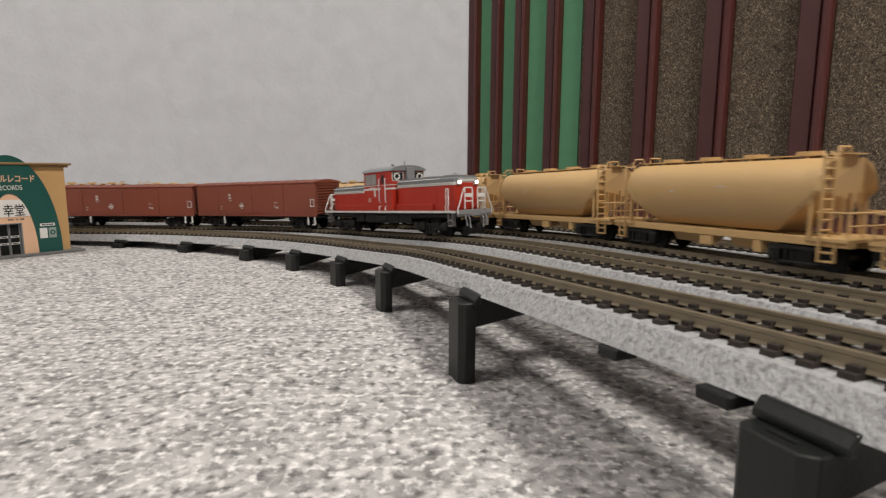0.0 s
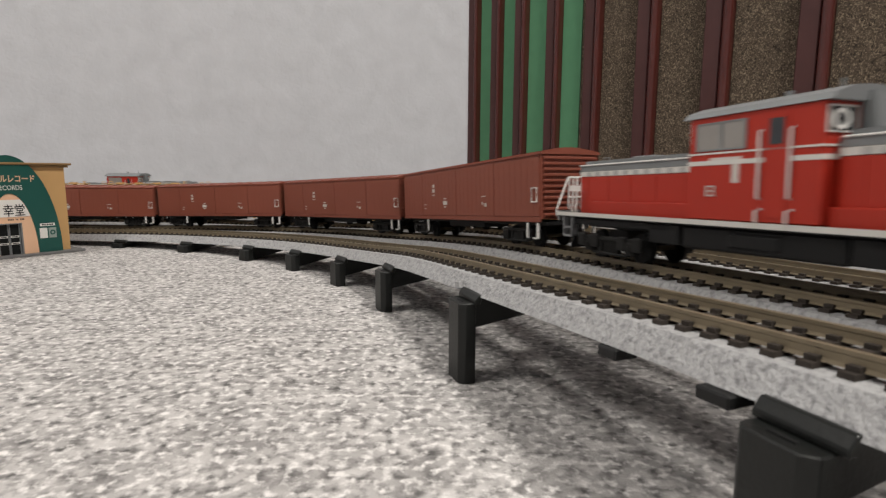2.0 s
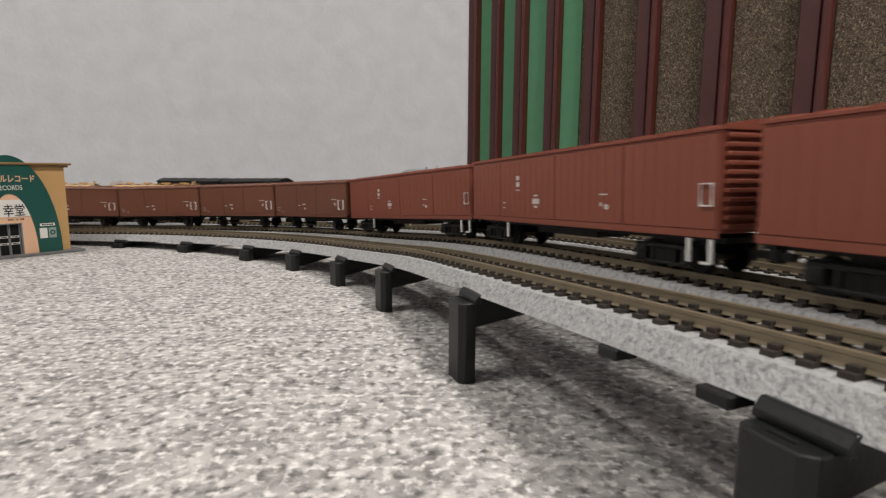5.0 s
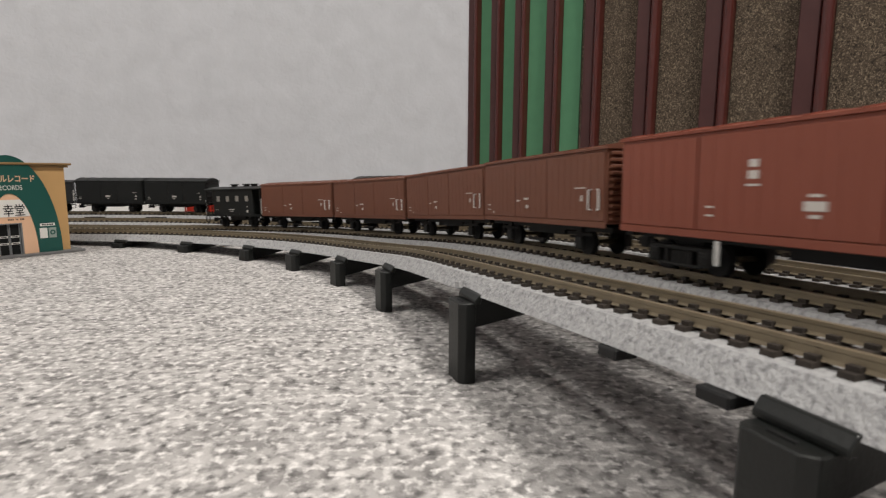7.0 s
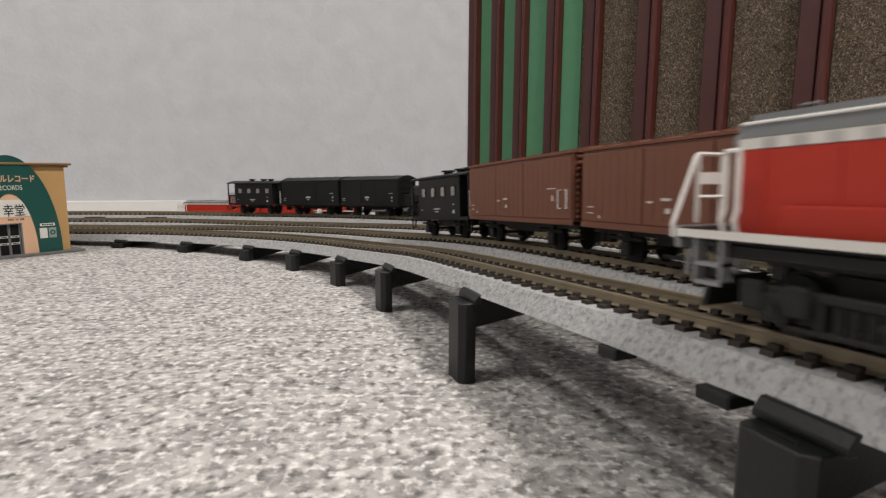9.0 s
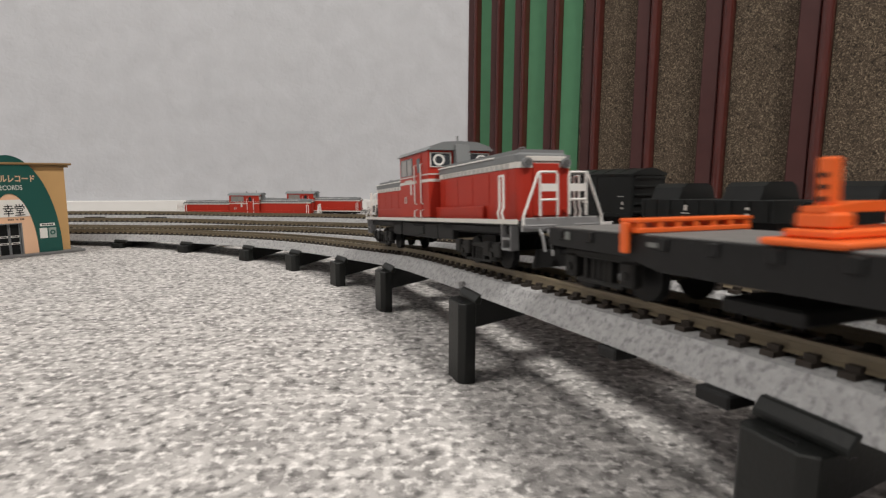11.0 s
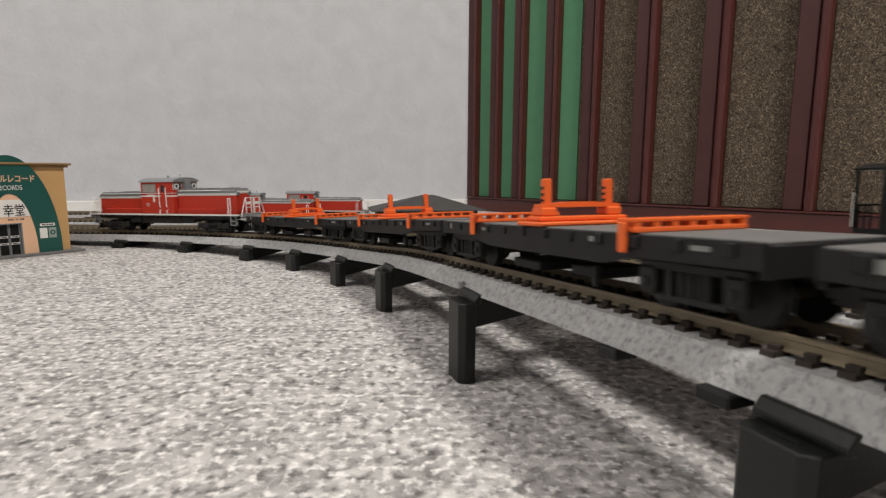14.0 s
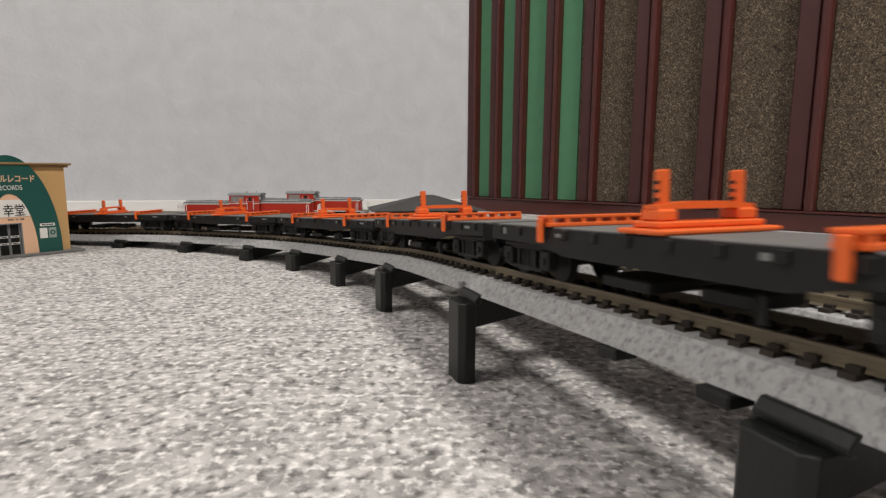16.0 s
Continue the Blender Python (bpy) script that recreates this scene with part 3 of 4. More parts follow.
def black_box_wagon():
    v = empty("box_wagon", "black four-wheel model box wagon with rounded roof", "model wagon", "black box wagons")
    h, w = 0.0470, 0.0350
    box_wagon_body(v, h, w, 0.0115, 0.0415, CAR_BLACK, 0.0042, 0.05, 5, [(-h + 0.0005, -0.0115), (-0.0115, 0.0115), (0.0115, h - 0.0005)])
    part("underframe", boxes((-h + 0.002, h - 0.002, -0.0125, 0.0125, 0.0080, 0.0100), (-0.015, 0.012, -0.009, 0.009, 0.0048, 0.0081)), BLACK, v)
    wheels(v, (-0.0265, 0.0265), 0.0056)
    for y in (-0.0128, 0.0128):
        for x in (-0.0265, 0.0265):
            bm = boxes((x - 0.0022, x + 0.0022, y - 0.0008, y + 0.0008, 0.0082, 0.0124), (x - 0.009, x + 0.009, y - 0.0008, y + 0.0008, 0.0090, 0.0104), (x - 0.0026, x + 0.0026, y - 0.0016, y + 0.0016, 0.0028, 0.0082), bevel=0.0003)
            part("axle_guard", bm, DARKGREY, v)
    coupler(v, h, 1)
    coupler(v, -h, -1)
    for y in (-w / 2 - 0.0009, w / 2 + 0.0009):
        mark_block(v, y, [(-0.041, 0.0190, 0.0034, 0.0005), (-0.041, 0.0168, 0.0034, 0.0005), (-0.002, 0.0205, 0.0068, 0.0020), (-0.002, 0.0175, 0.0030, 0.0010),
                          (0.0360, 0.0255, 0.0060, 0.0005), (0.0375, 0.0205, 0.0018, 0.0022), (0.0375, 0.0165, 0.0024, 0.0012)])
    return lift(v, 0.0028)


def covered_hopper_black():
    """Low black wagon with peaked bins."""
    v = empty("hopper_wagon", "low black model wagon with peaked bins", "model wagon", "black hopper wagons")
    h, w = 0.0520, 0.0340
    hw = w / 2
    part("body", boxes((-h, h, -hw, hw, 0.0115, 0.0245), bevel=0.0004), CAR_BLACK, v)
    for y in (-hw, hw):
        o = math.copysign(0.0005, y)
        bm = bmesh.new()
        for k in range(9):
            x = -h + 0.003 + (2 * h - 0.006) * k / 8
            box(bm, x - 0.0007, x + 0.0007, min(y, y + o), max(y, y + o), 0.0118, 0.0242)
        part("side_ribs", bm, CAR_BLACK, v)
        mark_block(v, y - 0.0 + o, [(-0.010, 0.0190, 0.0030, 0.0036), (-0.010, 0.0155, 0.0070, 0.0007), (0.036, 0.0195, 0.0026, 0.0014), (0.036, 0.0160, 0.0030, 0.0012)])
    for x in (-0.030, 0.030):
        bm = prism(bmesh.new(), [(-hw + 0.001, 0.0245), (-hw + 0.004, 0.0325), (-hw + 0.008, 0.0350), (hw - 0.008, 0.0350), (hw - 0.004, 0.0325), (hw - 0.001, 0.0245)], x - 0.013, x + 0.013, "x")
        part("bin", bm, CAR_BLACK, v)
    part("underframe", boxes((-h + 0.002, h - 0.002, -0.012, 0.012, 0.0070, 0.0115)), BLACK, v)
    for x in (-0.032, 0.032):
        truck(v, x, 0.0105)
    coupler(v, h, 1)
    coupler(v, -h, -1)
    return lift(v, 0.0024)


def grain_hopper():
    v = empty("hopper_wagon", "ochre-yellow rounded model hopper wagon with end ladders", "model wagon", "ochre hopper wagons")
    h = 0.0675
    hb = 0.0550
    # tank with bulging sides, its ends cut back towards the bottom
    prof = [(0.0115, 0.0135), (0.0160, 0.0190), (0.0180, 0.0250), (0.0182, 0.0310), (0.0168, 0.0370), (0.0135, 0.0415), (0.0085, 0.0440)]
    prof = [(-y, z) for y, z in prof] + [(y, z) for y, z in reversed(prof)]
    bm = bmesh.new()
    rings = []
    for x, cut in ((-1, 1), (-0.985, 1), (0.985, 1), (1, 1)):
        inset = 0.0015 if abs(x) == 1 else 0.0
        lp = []
        for y, z in prof:
            slope = max(0.0, (0.0290 - z)) * 1.40
            lp.append(bm.verts.new((math.copysign(1, x) * (hb * abs(x) + (0.0012 if inset else 0) - slope), y * (1 - inset * 40 * 0.8), z)))
        rings.append(lp)
    k = len(prof)
    for a, b in zip(rings, rings[1:]):
        for j in range(k):
            bm.faces.new((a[j], a[(j + 1) % k], b[(j + 1) % k], b[j]))
    bm.faces.new(rings[0][::-1])
    bm.faces.new(rings[-1])
    tank = part("tank", bm, HOPPER, v, smooth=False)
    for p in tank.data.polygons:
        xs = [tank.data.vertices[i].co.x for i in p.vertices]
        p.use_smooth = len(p.vertices) == 4 and min(xs) < 0 < max(xs)
    # roof walk and hatches
    bm = boxes((-hb - 0.004, hb + 0.004, -0.0050, 0.0050, 0.0452, 0.0457))
    for i in range(9):
        x = -hb + 2 * hb * i / 8
        box(bm, x - 0.0005, x + 0.0005, -0.0045, 0.0045, 0.0438, 0.0452)
    part("roof_walk", bm, HOPPER, tank)
    for i in range(4):
        x = -0.039 + 0.026 * i
        bm = disc(bmesh.new(), x, 0, 0.0464, 0.0052, 0.0008, "z", 18)
        part("hatch", bm, HOPPER, tank)
    bm = bmesh.new()
    for y in (-0.0135, 0.0135):
        box(bm, -h, h, y - 0.0020, y + 0.0020, 0.0090, 0.0125, 0.0003)
    box(bm, -h, h, -0.0030, 0.0030, 0.0085, 0.0125)
    for e in (-1, 1):
        box(bm, min(e * h, e * (h - 0.017)), max(e * h, e * (h - 0.017)), -0.0165, 0.0165, 0.0110, 0.0126, 0.0002)
    part("underframe", bm, HOPPER, v)
    bm = bmesh.new()
    for x in (-0.018, 0.018):
        prism(bm, [(-0.0125, 0.0125), (-0.0060, 0.0040), (0.0060, 0.0040), (0.0125, 0.0125)], x - 0.009, x + 0.009, "x")
    box(bm, -0.004, 0.004, -0.0150, -0.0120, 0.0040, 0.0100, 0.0006)
    box(bm, 0.026, 0.0305, -0.0150, -0.0125, 0.0035, 0.0100, 0.0006)
    part("discharge_chute", bm, HOPPER, v)
    for e in (-1, 1):
        lad = bmesh.new()
        for y in (-0.0172, -0.0112):
            rod(lad, [(e * (h - 0.0105), y, 0.0030 if y < -0.015 else 0.0125), (e * (h - 0.0105), y, 0.0440), (e * (h - 0.0135), y * 0.8, 0.0462)], 0.00055)
        for i in range(8):
            z = 0.0155 + 0.0040 * i
            rod(lad, [(e * (h - 0.0105), -0.0172, z), (e * (h - 0.0105), -0.0112, z)], 0.00045)
        part("ladder", lad, HOPPER, v)
        for y in (-0.0165, 0.0165):
            part("end_strut", rod(bmesh.new(), [(e * (h - 0.0150), y, 0.0125), (e * (h - 0.0150), y, 0.0290)], 0.0008), HOPPER, v)
        for y in (-0.006, 0.000, 0.006, 0.0120):
            part("end_strut", rod(bmesh.new(), [(e * (h - 0.0140), y, 0.0125), (e * (h - 0.0140), y * 0.9, 0.0300)], 0.0006), HOPPER, v)
        bm = bmesh.new()
        rod(bm, [(e * (h - 0.001), -0.0155, 0.0125), (e * (h - 0.001), -0.0155, 0.0225), (e * (h - 0.001), 0.0155, 0.0225), (e * (h - 0.001), 0.0155, 0.0125)], 0.0005)
        rod(bm, [(e * (h - 0.001), -0.0155, 0.0175), (e * (h - 0.001), 0.0155, 0.0175)], 0.0004)
        for y in (-0.007, 0.007):
            rod(bm, [(e * (h - 0.001), y, 0.0125), (e * (h - 0.001), y, 0.0225)], 0.0004)
        for y in (-0.0155, 0.0155):
            rod(bm, [(e * (h - 0.001), y, 0.0225), (e * (h - 0.013), y, 0.0225)], 0.0004)
        part("end_railing", bm, HOPPER, v)
        bm = bmesh.new()
        for y in (-0.0160, 0.0160):
            for dx in (0.005, 0.011):
                box(bm, e * (h - dx) - 0.0004, e * (h - dx) + 0.0004, y - 0.0004, y + 0.0004, 0.0030, 0.0112)
            for z in (0.0030, 0.0065):
                box(bm, min(e * (h - 0.011), e * (h - 0.005)), max(e * (h - 0.011), e * (h - 0.005)), y - 0.0008, y + 0.0008, z, z + 0.0008)
        part("step", bm, HOPPER, v)
        bm = rod(bmesh.new(), [(e * (hb - 0.002), -0.0035, 0.0457), (e * (hb - 0.002), -0.0035, 0.0485), (e * (hb - 0.002), 0.0035, 0.0485), (e * (hb - 0.002), 0.0035, 0.0457)], 0.0005)
        rod(bm, [(e * (hb + 0.003), -0.0125, 0.0425), (e * (hb + 0.003), -0.0100, 0.0480), (e * (hb + 0.001), -0.0060, 0.0480), (e * (hb + 0.001), -0.0050, 0.0455)], 0.0005)
        part("top_rail", bm, HOPPER, v)
    for y in (-0.01825, 0.01825):
        mark_block(v, y, [(0.010, 0.0325, 0.0050, 0.0004), (-0.020, 0.0300, 0.0024, 0.0008)])
    for x in (-0.047, 0.047):
        truck(v, x, 0.0105)
    coupler(v, h, 1)
    coupler(v, -h, -1)
    return lift(v, 0.0016)


def flat_wagon():
    v = empty("flat_wagon", "black model flat wagon carrying orange bolsters and stakes", "model wagon", "flat wagons")
    h, hw = 0.0800, 0.0170
    part("deck", boxes((-h, h, -hw + 0.0008, hw - 0.0008, 0.0120, 0.0132), bevel=0.0002), DECK, v, "worn grey deck")
    bm = bmesh.new()
    for y in (-hw, hw):
        o = math.copysign(0.0006, y)
        prism(bm, [(-h, 0.0094), (-h, 0.0128), (h, 0.0128), (h, 0.0094), (0.046, 0.0090), (0.034, 0.0066), (-0.034, 0.0066), (-0.046, 0.0090)], y - abs(o), y + abs(o), "y")
    box(bm, -h, h, -0.0040, 0.0040, 0.0065, 0.0120)
    box(bm, h - 0.0010, h, -hw, hw, 0.0078, 0.0128)
    box(bm, -h, -h + 0.0010, -hw, hw, 0.0078, 0.0128)
    part("side_sill", bm, BLACK, v)
    for y in (-hw, hw):
        o = math.copysign(0.0014, y)
        for k in range(12):
            x = -h + 0.007 + (2 * h - 0.014) * k / 11
            part("stake_pocket", boxes((x - 0.0013, x + 0.0013, min(y, y + o), max(y, y + o), 0.0098, 0.0127), bevel=0.0003), BLACK, v)
    part("brake_gear", boxes((-0.022, -0.004, -0.013, 0.013, 0.0030, 0.0062), (0.006, 0.020, -0.008, 0.008, 0.0028, 0.0064), (0.026, 0.028, -0.015, -0.013, 0.0022, 0.0085), bevel=0.0005), BLACK, v)
    for x in (-0.060, 0.060):
        truck(v, x, 0.0120, 0.0060, 1.22)
    coupler(v, h, 1)
    coupler(v, -h, -1)
    for y in (-hw - 0.0014, hw + 0.0014):
        mark_block(v, y * 0.965, [(-0.0700, 0.0110, 0.0022, 0.0022), (-0.0350, 0.0110, 0.0060, 0.0011), (0.0300, 0.0110, 0.0022, 0.0014), (0.0660, 0.0110, 0.0050, 0.0011)], PLATE)
    # transverse bolsters that hook over the side sills
    for x in (-0.0440, 0.0440):
        b = part("bolster", boxes((x - 0.0030, x + 0.0030, -0.0180, 0.0180, 0.0133, 0.0145), (x - 0.0030, x + 0.0030, -0.0185, 0.0185, 0.0160, 0.0171), bevel=0.0002), ORANGE, v, "orange ladder-like cross bolster")
        for k in range(7):
            y = -0.0168 + 0.0336 * k / 6
            part("web", boxes((x - 0.0028, x + 0.0028, y - 0.0009, y + 0.0009, 0.0145, 0.0160)), ORANGE, b)
        for y in (-0.0192, 0.0192):
            part("hook", boxes((x - 0.0012, x + 0.0012, y - 0.0007, y + 0.0007, 0.0085, 0.0160), bevel=0.0003), ORANGE, b)
    x = -0.002
    fr = part("stake_frame", boxes((x - 0.0075, x + 0.0075, -0.0185, 0.0185, 0.0133, 0.0146), (x - 0.0045, x + 0.0045, -0.0165, 0.0165, 0.0147, 0.0165), bevel=0.0004), ORANGE, v, "orange turning bolster with upright stakes")
    bm = prism(bmesh.new(), [(-0.0150, 0.0200), (-0.0150, 0.0212), (-0.005, 0.0222), (0.005, 0.0222), (0.0150, 0.0212), (0.0150, 0.0200)], x - 0.0024, x + 0.0024, "x")
    part("top_beam", bm, ORANGE, fr)
    for y in (-0.0125, 0.0125):
        part("block", boxes((x - 0.0034, x + 0.0034, y - 0.0028, y + 0.0028, 0.0165, 0.0200), bevel=0.0006), ORANGE, fr)
    for y in (-0.0118, 0.0118):
        st = part("stake", boxes((x - 0.0014, x + 0.0014, y - 0.0013, y + 0.0013, 0.0146, 0.0315), bevel=0.0004), ORANGE, fr)
        bm = bmesh.new()
        for k in range(3):
            box(bm, x - 0.0007, x + 0.0007, y - 0.00155, y + 0.00155, 0.0208 + 0.0020 * k, 0.0216 + 0.0020 * k)
        part("slot", bm, BLACK, st)
    for o in v.children_recursive:
        if o.type == "MESH" and o.data.materials[0] == ORANGE:
            for q in o.data.vertices:
                if q.co.z > 0.0150:
                    q.co.z = 0.0150 + (q.co.z - 0.0150) * 0.80
        elif o.type == "MESH" and o.parent == v and not o.name.startswith(LOW):
            for q in o.data.vertices:
                if q.co.z < 0.0098:
                    q.co.z -= 0.0016
    return lift(v, 0.0047)


def diesel_loco(lamp_mat, label, front_lit=True, overhang=1.0):
    """Centre-cab diesel locomotive: long and short hoods, cab, walkways, handrails."""
    v = empty("diesel_locomotive", label, "model locomotive", "red diesel locomotives")
    H = 0.1060
    hoods = ((0.019, 0.0970, "long"), (-0.0970, -0.026, "short"))
    # footplate
    part("footplate", boxes((-H, H, -0.0166, 0.0166, 0.0118, 0.0134), bevel=0.0002), BLACK, v)
    for y in (-0.0168, 0.0168):
        o = math.copysign(0.0004, y)
        part("footplate_edge", boxes((-H, H, min(y, y + o), max(y, y + o), 0.0124, 0.0141)), CREAM, v, "white footplate edge line")
    for a, b, kind in hoods:
        hw = 0.0114
        zt = 0.0412 if kind == "long" else 0.0385
        zg = zt - 0.0050
        body = part("hood", rbox(a, b, -hw, hw, 0.0134, zg - 0.0024, 0.0024), LOCO_RED, v, "vermilion engine hood")
        part("stripe", rbox(a - 0.0002, b + 0.0002, -hw - 0.0002, hw + 0.0002, zg - 0.0023, zg, 0.0025), CREAM, body, "white stripe round the hood")
        bm = rbox(a - 0.0002, b + 0.0002, -hw - 0.0003, hw + 0.0003, zg + 0.0001, zt, 0.0026)
        top_edges = [ed for ed in bm.edges if all(abs(q.co.z - zt) < 1e-6 for q in ed.verts)]
        bmesh.ops.bevel(bm, geom=top_edges, offset=0.0022, segments=3, affect="EDGES")
        roof = part("hood_roof", bm, LOCO_GREY, body, "grey hood top")
        e = 1 if kind == "long" else -1
        tip = b if e > 0 else a
        # red nose panel between the lamps and grey brow
        part("nose_panel", boxes((min(tip, tip + e * 0.0006), max(tip, tip + e * 0.0006), -0.0056, 0.0056, 0.0150, zg - 0.0006), bevel=0.0002), LOCO_RED, body)
        part("brow", boxes((min(tip, tip + e * 0.0007), max(tip, tip + e * 0.0007), -0.0084, 0.0084, zg + 0.0002, zg + 0.0022), bevel=0.0002), CREAM, body)
        for y in (-0.0081, 0.0081):
            bm = disc(bmesh.new(), tip + e * 0.0007, y, zg - 0.0004, 0.0020, 0.0008, "x", 18)
            ringp = part("lamp_housing", bm, LOCO_GREY, body)
            bm = disc(bmesh.new(), tip + e * 0.0014, y, zg - 0.0004, 0.0013, 0.0004, "x", 18)
            part("headlamp", bm, lamp_mat if (e > 0) == front_lit else LAMP_OFF, ringp, "round headlamp")
        for y in (-0.0081, 0.0081):
            part("tail_lamp", disc(bmesh.new(), tip + e * 0.0006, y, 0.0170, 0.0011, 0.0005, "x", 12), LOCO_RED, body)
        # louvres and side duct
        for y in (-hw, hw):
            o = math.copysign(1, y)
            n = 16 if kind == "long" else 10
            bm = bmesh.new()
            for k in range(n):
                x = a + 0.008 + (b - a - 0.016) * k / (n - 1)
                box(bm, x - 0.0014, x + 0.0014, min(y + o * 0.0002, y + o * 0.0004), max(y + o * 0.0002, y + o * 0.0004), zg - 0.0021, zg - 0.0003)
            part("vent_grille", bm, VENT, body)
            lo, hi = (a, b - 0.026) if kind == "long" else (a + 0.012, b)
            part("side_duct", boxes((lo, hi, min(y, y + o * 0.0018), max(y, y + o * 0.0018), 0.0134, 0.0196), bevel=0.0004), LOCO_RED, body)
            bm = bmesh.new()
            for k in range(5):
                x = a + (b - a) * (k + 0.5) / 5
                box(bm, x - 0.0002, x + 0.0002, min(y, y + o * 0.00015), max(y, y + o * 0.00015), 0.0200, zg - 0.003)
            part("door_seam", bm, LOCO_RED, body)
            bm = rod(bmesh.new(), [(a + 0.002, y + o * 0.0006, zg + 0.0030), (b - 0.018 if kind == "long" else b - 0.002, y + o * 0.0006, zg + 0.0030)], 0.00035)
            part("hood_handrail", bm, RAILING, body)
        bm = bmesh.new()
        n = 3 if kind == "long" else 1
        for k in range(n):
            x = a + (b - a) * (k + 0.6) / (n + 0.2)
            box(bm, x - 0.006, x + 0.006, -0.006, 0.006, zt, zt + 0.0009, 0.0003)
        part("roof_hatch", bm, LOCO_GREY, roof)
        bm = rod(bmesh.new(), [(tip - e * 0.012, -0.004, zt), (tip - e * 0.012, -0.004, zt + 0.0016), (tip - e * 0.008, -0.004, zt + 0.0016), (tip - e * 0.008, -0.004, zt)], 0.0003)
        part("lifting_eye", bm, LOCO_GREY, roof)
    # cab
    c0, c1, cw = -0.0262, 0.0192, 0.0166
    cab = part("cab", boxes((c0, c1, -cw, cw, 0.0141, 0.0488), bevel=0.0005), LOCO_RED, v, "vermilion cab")
    part("cab_stripe", boxes((c0 - 0.0002, c1 + 0.0002, -cw - 0.0002, cw + 0.0002, 0.0326, 0.0341)), CREAM, cab)
    part("belt_rail", boxes((c0 - 0.0003, c1 + 0.0003, -cw - 0.0003, cw + 0.0003, 0.0362, 0.0368)), CREAM, cab)
    prof = [(-cw - 0.0008, 0.0486), (-cw + 0.0010, 0.0506), (-0.009, 0.0528), (0.0, 0.0534), (0.009, 0.0528), (cw - 0.0010, 0.0506), (cw + 0.0008, 0.0486)]
    croof = part("cab_roof", prism(bmesh.new(), prof, c0 - 0.0022, c1 + 0.0022, "x"), LOCO_GREY, cab, "grey curved cab roof")
    part("exhaust_casing", prism(bmesh.new(), [(c1 + 0.0003, 0.0390), (c1 + 0.0003, 0.0518), (c1 + 0.0038, 0.0512), (c1 + 0.0052, 0.0392)], -0.0036, 0.0036, "y"), LOCO_GREY, cab, "grey exhaust casing")
    part("whistle", disc(bmesh.new(), -0.004, 0.0, 0.0545, 0.0011, 0.0012, "z", 10), LOCO_GREY, croof)
    part("antenna", rod(bmesh.new(), [(0.010, 0.003, 0.053), (0.010, 0.003, 0.0575)], 0.0005), LOCO_GREY, croof)
    for y in (-cw, cw):
        o = math.copysign(1, y)
        for x0, x1 in ((-0.0225, -0.0135), (-0.0125, -0.0045)):
            w = part("window", boxes((x0, x1, min(y, y + o * 0.0003), max(y, y + o * 0.0003), 0.0378, 0.0462)), PALE_GLASS, cab, "pale side window")
            bm = bmesh.new()
            for q in ((x0 - 0.0005, x0, 0.0373, 0.0467), (x1, x1 + 0.0005, 0.0373, 0.0467), (x0, x1, 0.0373, 0.0378), (x0, x1, 0.0462, 0.0467)):
                box(bm, q[0], q[1], min(y, y + o * 0.0005), max(y, y + o * 0.0005), q[2], q[3])
            part("window_frame", bm, LOCO_GREY, w)
        d = part("door", boxes((0.0025, 0.0095, min(y, y + o * 0.0003), max(y, y + o * 0.0003), 0.0160, 0.0472)), LOCO_RED, cab)
        part("door_window", boxes((0.0038, 0.0082, min(y, y + o * 0.0005), max(y, y + o * 0.0005), 0.0378, 0.0455)), GLASS, d)
        bm = bmesh.new()
        for x in (0.0012, 0.0108):
            rod(bm, [(x, y, 0.0215), (x, y + o * 0.0011, 0.0218), (x, y + o * 0.0011, 0.0420), (x, y, 0.0423)], 0.00042)
            rod(bm, [(x - 0.0008, y, 0.0140), (x, y + o * 0.0014, 0.0145), (x, y + o * 0.0014, 0.0178), (x + 0.0008, y, 0.0185)], 0.00045)
        part("door_handrail", bm, RAILING, cab, "white door handrail")
        mark_block(cab, y, [(-0.0075, 0.0302, 0.0026, 0.0072), (-0.0115, 0.0345, 0.0120, 0.0010)])
        bm = bmesh.new()
        for q in ((-0.0185, -0.0180, 0.0222, 0.0258), (-0.0155, -0.0150, 0.0222, 0.0258), (-0.0185, -0.0150, 0.0222, 0.0227), (-0.0185, -0.0150, 0.0253, 0.0258), (-0.0185, -0.0150, 0.0238, 0.0242)):
            box(bm, q[0], q[1], min(y, y + o * 0.0003), max(y, y + o * 0.0003), q[2], q[3])
        part("maker_plate", bm, MARK, cab)
    for xe, e in ((c1, 1), (c0, -1)):
        for y in (-0.0103, 0.0103):
            w = part("end_window", boxes((min(xe, xe + e * 0.0003), max(xe, xe + e * 0.0003), y - 0.0050, y + 0.0050, 0.0405, 0.0470), bevel=0.0001), GLASS, cab, "dark end window")
            bm = bmesh.new()
            for q in ((y - 0.0055, y - 0.0050, 0.0400, 0.0475), (y + 0.0050, y + 0.0055, 0.0400, 0.0475), (y - 0.0050, y + 0.0050, 0.0400, 0.0405), (y - 0.0050, y + 0.0050, 0.0470, 0.0475)):
                box(bm, min(xe, xe + e * 0.0005), max(xe, xe + e * 0.0005), q[0], q[1], q[2], q[3])
            part("window_frame", bm, CREAM, w)
            part("clear_view_ring", ring(bmesh.new(), xe + e * 0.0006, y + math.copysign(0.001, y), 0.0437, 0.0020, 0.0030, 0.0003), RAILING, w, "white round clear-view ring")
    # underframe
    bm = boxes((-0.030, 0.026, -0.0150, 0.0150, 0.0040, 0.0117), (-0.010, 0.008, -0.0158, 0.0158, 0.0055, 0.0105), bevel=0.0008)
